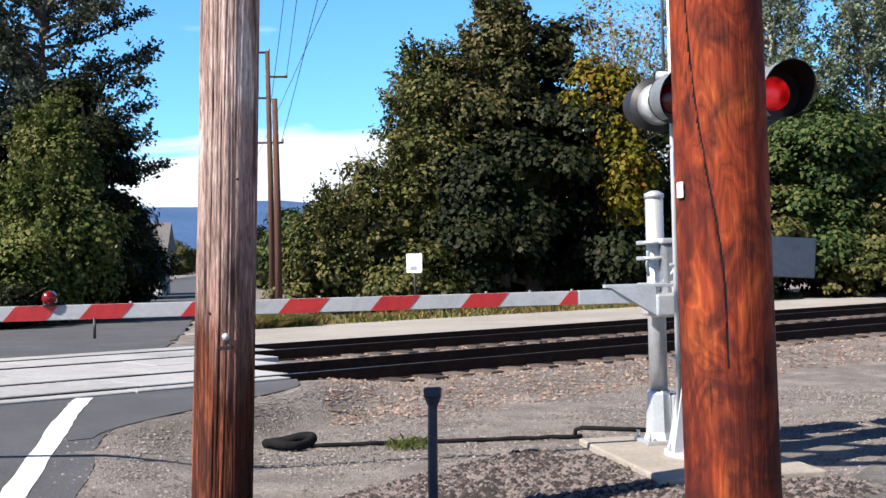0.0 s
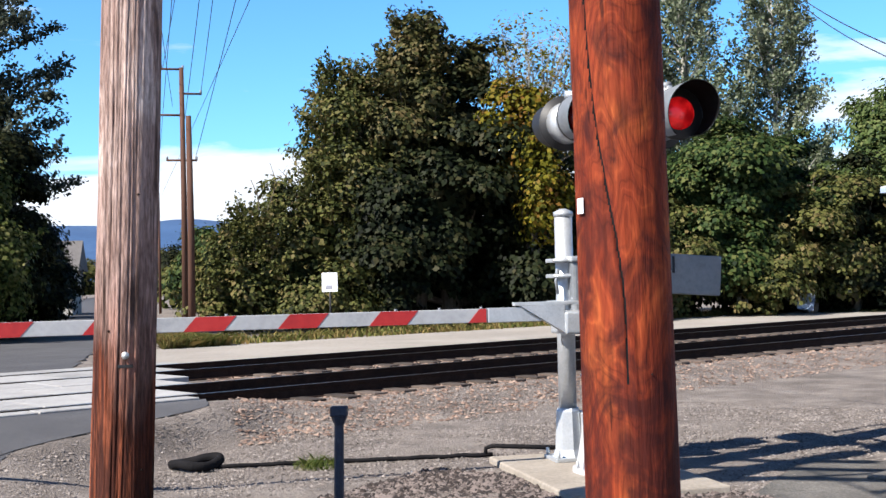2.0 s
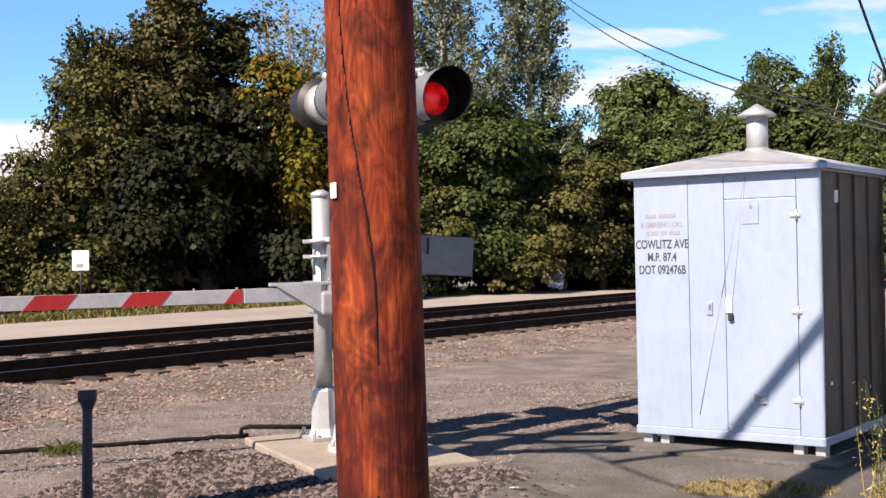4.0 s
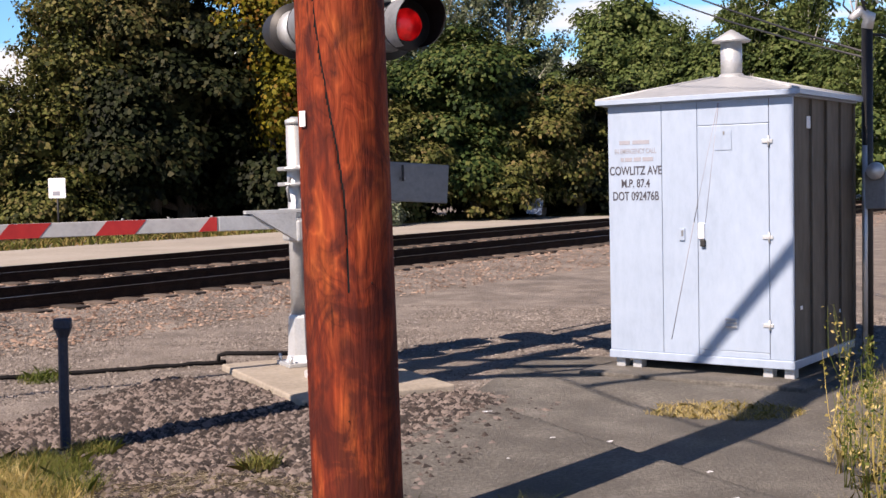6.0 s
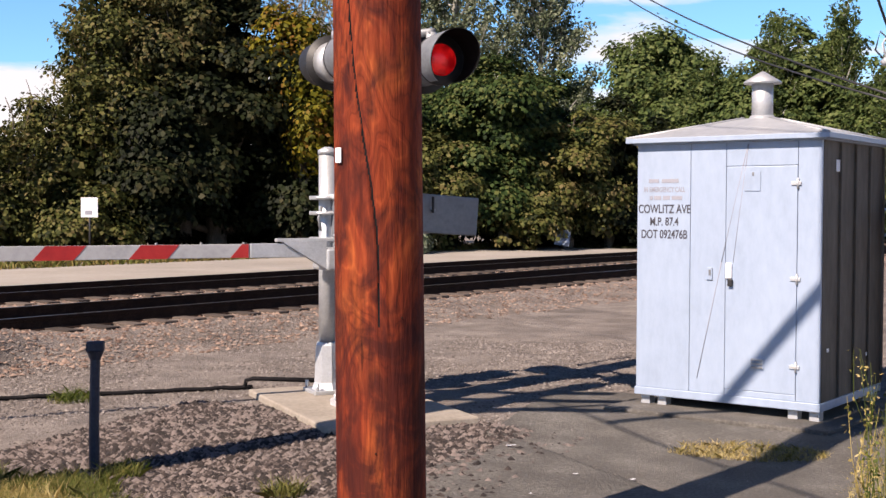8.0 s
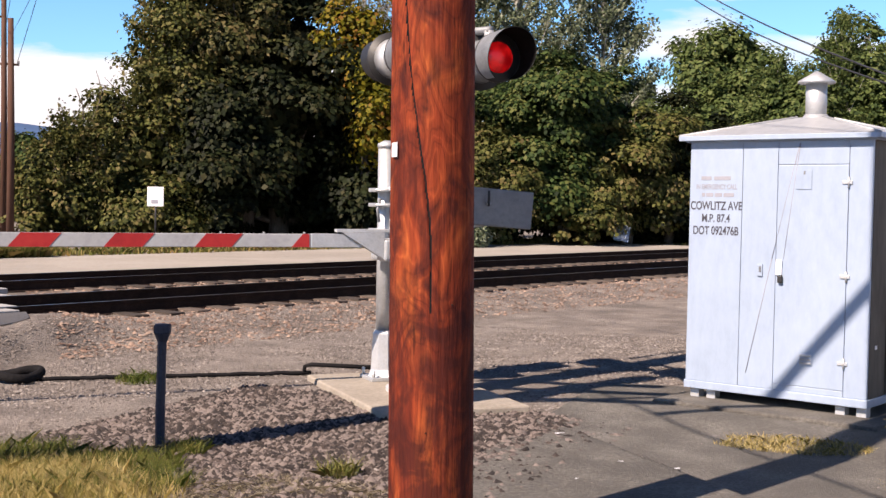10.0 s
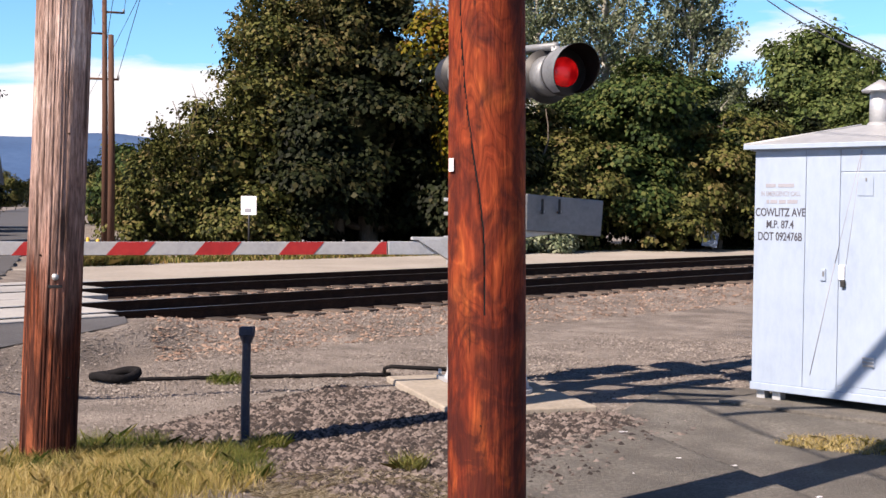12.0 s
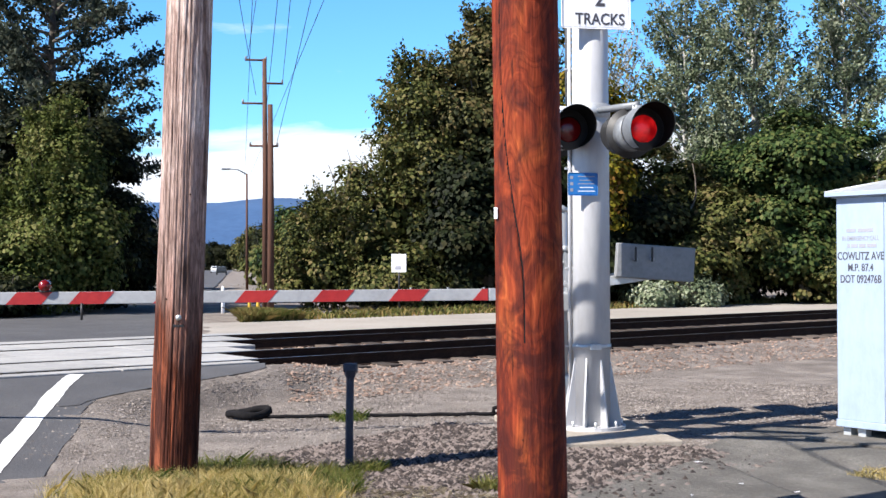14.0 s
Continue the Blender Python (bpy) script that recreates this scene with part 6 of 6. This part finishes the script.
def tall_weed(x, y, h, seed):
    """A tall seeding weed: bent stems with small leaves and heads."""
    r = np.random.default_rng(seed)
    w = thing("tall_weed", pose(x, y, height(x, y)), "tall dry flowering weed at the asphalt edge", "weed", "tall weeds")
    pts = []
    for k in range(7):
        a = r.random() * 6.28
        tip = Vector((math.cos(a) * 0.22 * r.random() * h, math.sin(a) * 0.22 * r.random() * h, h * (0.6 + 0.4 * r.random())))
        mid = tip * 0.5 + Vector((r.normal() * 0.03, r.normal() * 0.03, 0))
        bar("stem", [Vector((r.normal() * 0.02, r.normal() * 0.02, -0.02)), mid, tip], [0.0032, 0.0026, 0.0012], GRASS_GREEN if seed % 3 else GRASS_DRY, w, 5)
        for q in range(13):
            f = 0.25 + 0.75 * r.random()
            p = (mid * 2 * f if f < 0.5 else mid.lerp(tip, f * 2 - 1))
            pts.append((p.x + r.normal() * 0.03, p.y + r.normal() * 0.03, p.z + r.normal() * 0.02))
    pts = np.array(pts)
    n = len(pts)
    d = r.normal(size=(n, 3))
    d /= np.linalg.norm(d, axis=1)[:, None]
    e = np.cross(d, r.normal(size=(n, 3)))
    e /= np.linalg.norm(e, axis=1)[:, None]
    s = (0.008 + 0.014 * r.random(n))[:, None]
    quads("foliage", np.stack([pts - d * s, pts + e * s * 0.5, pts + d * s, pts - e * s * 0.5], axis=1), GRASS_GREEN if seed % 2 else GRASS_DRY, w)


for i, (x, y, h) in enumerate(((4.80, 3.05, 0.72), (4.97, 2.7, 0.45), (4.84, 0.9, 0.75), (4.92, 0.55, 0.7), (5.0, 0.2, 0.85), (5.1, -0.2, 0.7), (5.08, 1.5, 0.5), (4.95, 3.9, 0.5))):
    tall_weed(x, y, h, 70 + i)


# ---- scraps on the asphalt ----
for i, (x, y, s, turn) in enumerate(((2.35, 1.75, 0.07, 20), (3.35, 1.35, 0.05, 70), (4.35, -0.25, 0.08, 35), (3.05, 1.0, 0.035, 10), (4.15, 0.35, 0.04, 50), (2.95, 0.35, 0.03, 80), (4.45, -0.6, 0.035, 15), (1.7, 3.3, 0.04, 30))):
    bm = bmesh.new()
    v = [[bm.verts.new((s * (u - 0.5 * 2) * 0.34, s * (w - 1) * 0.28, 0.008 + s * 0.12 * noise.noise((u * 1.7 + i, w * 2.1, i * 3.1)))) for u in range(4)] for w in range(3)]
    for w in range(2):
        for u in range(3):
            bm.faces.new((v[w][u], v[w][u + 1], v[w + 1][u + 1], v[w + 1][u]))
    bmesh.ops.solidify(bm, geom=bm.faces[:], thickness=0.003)
    ob = tagged(part("litter_scrap", bm, SIGN_WHITE), "crumpled white scrap of litter on the ground", "litter", "scraps of litter")
    ob.matrix_world = pose(x, y, height(x, y) + 0.024, 0, 0, turn)


# a crumpled tarp under the far trees
bm = bmesh.new()
v = [[bm.verts.new((0.16 * i - 0.4, 0.10 * noise.noise((i * 0.9, j * 0.8, 2)), 0.14 * j + 0.08 * noise.noise((i * 0.7, j, 6)) * (j > 0))) for i in range(6)] for j in range(7)]
for j in range(6):
    for i in range(5):
        bm.faces.new((v[j][i], v[j][i + 1], v[j + 1][i + 1], v[j + 1][i]))
bmesh.ops.solidify(bm, geom=bm.faces[:], thickness=0.01)
tarp = tagged(part("tarp", bm, TARP), "crumpled blue and white tarp under the trees", "tarp")
tarp.matrix_world = pose(-7.45, 37.4, height(-7.45, 37.4) + 0.25, -25, 8, 15) @ Matrix.Diagonal((0.7, 1.4, 0.75, 1))
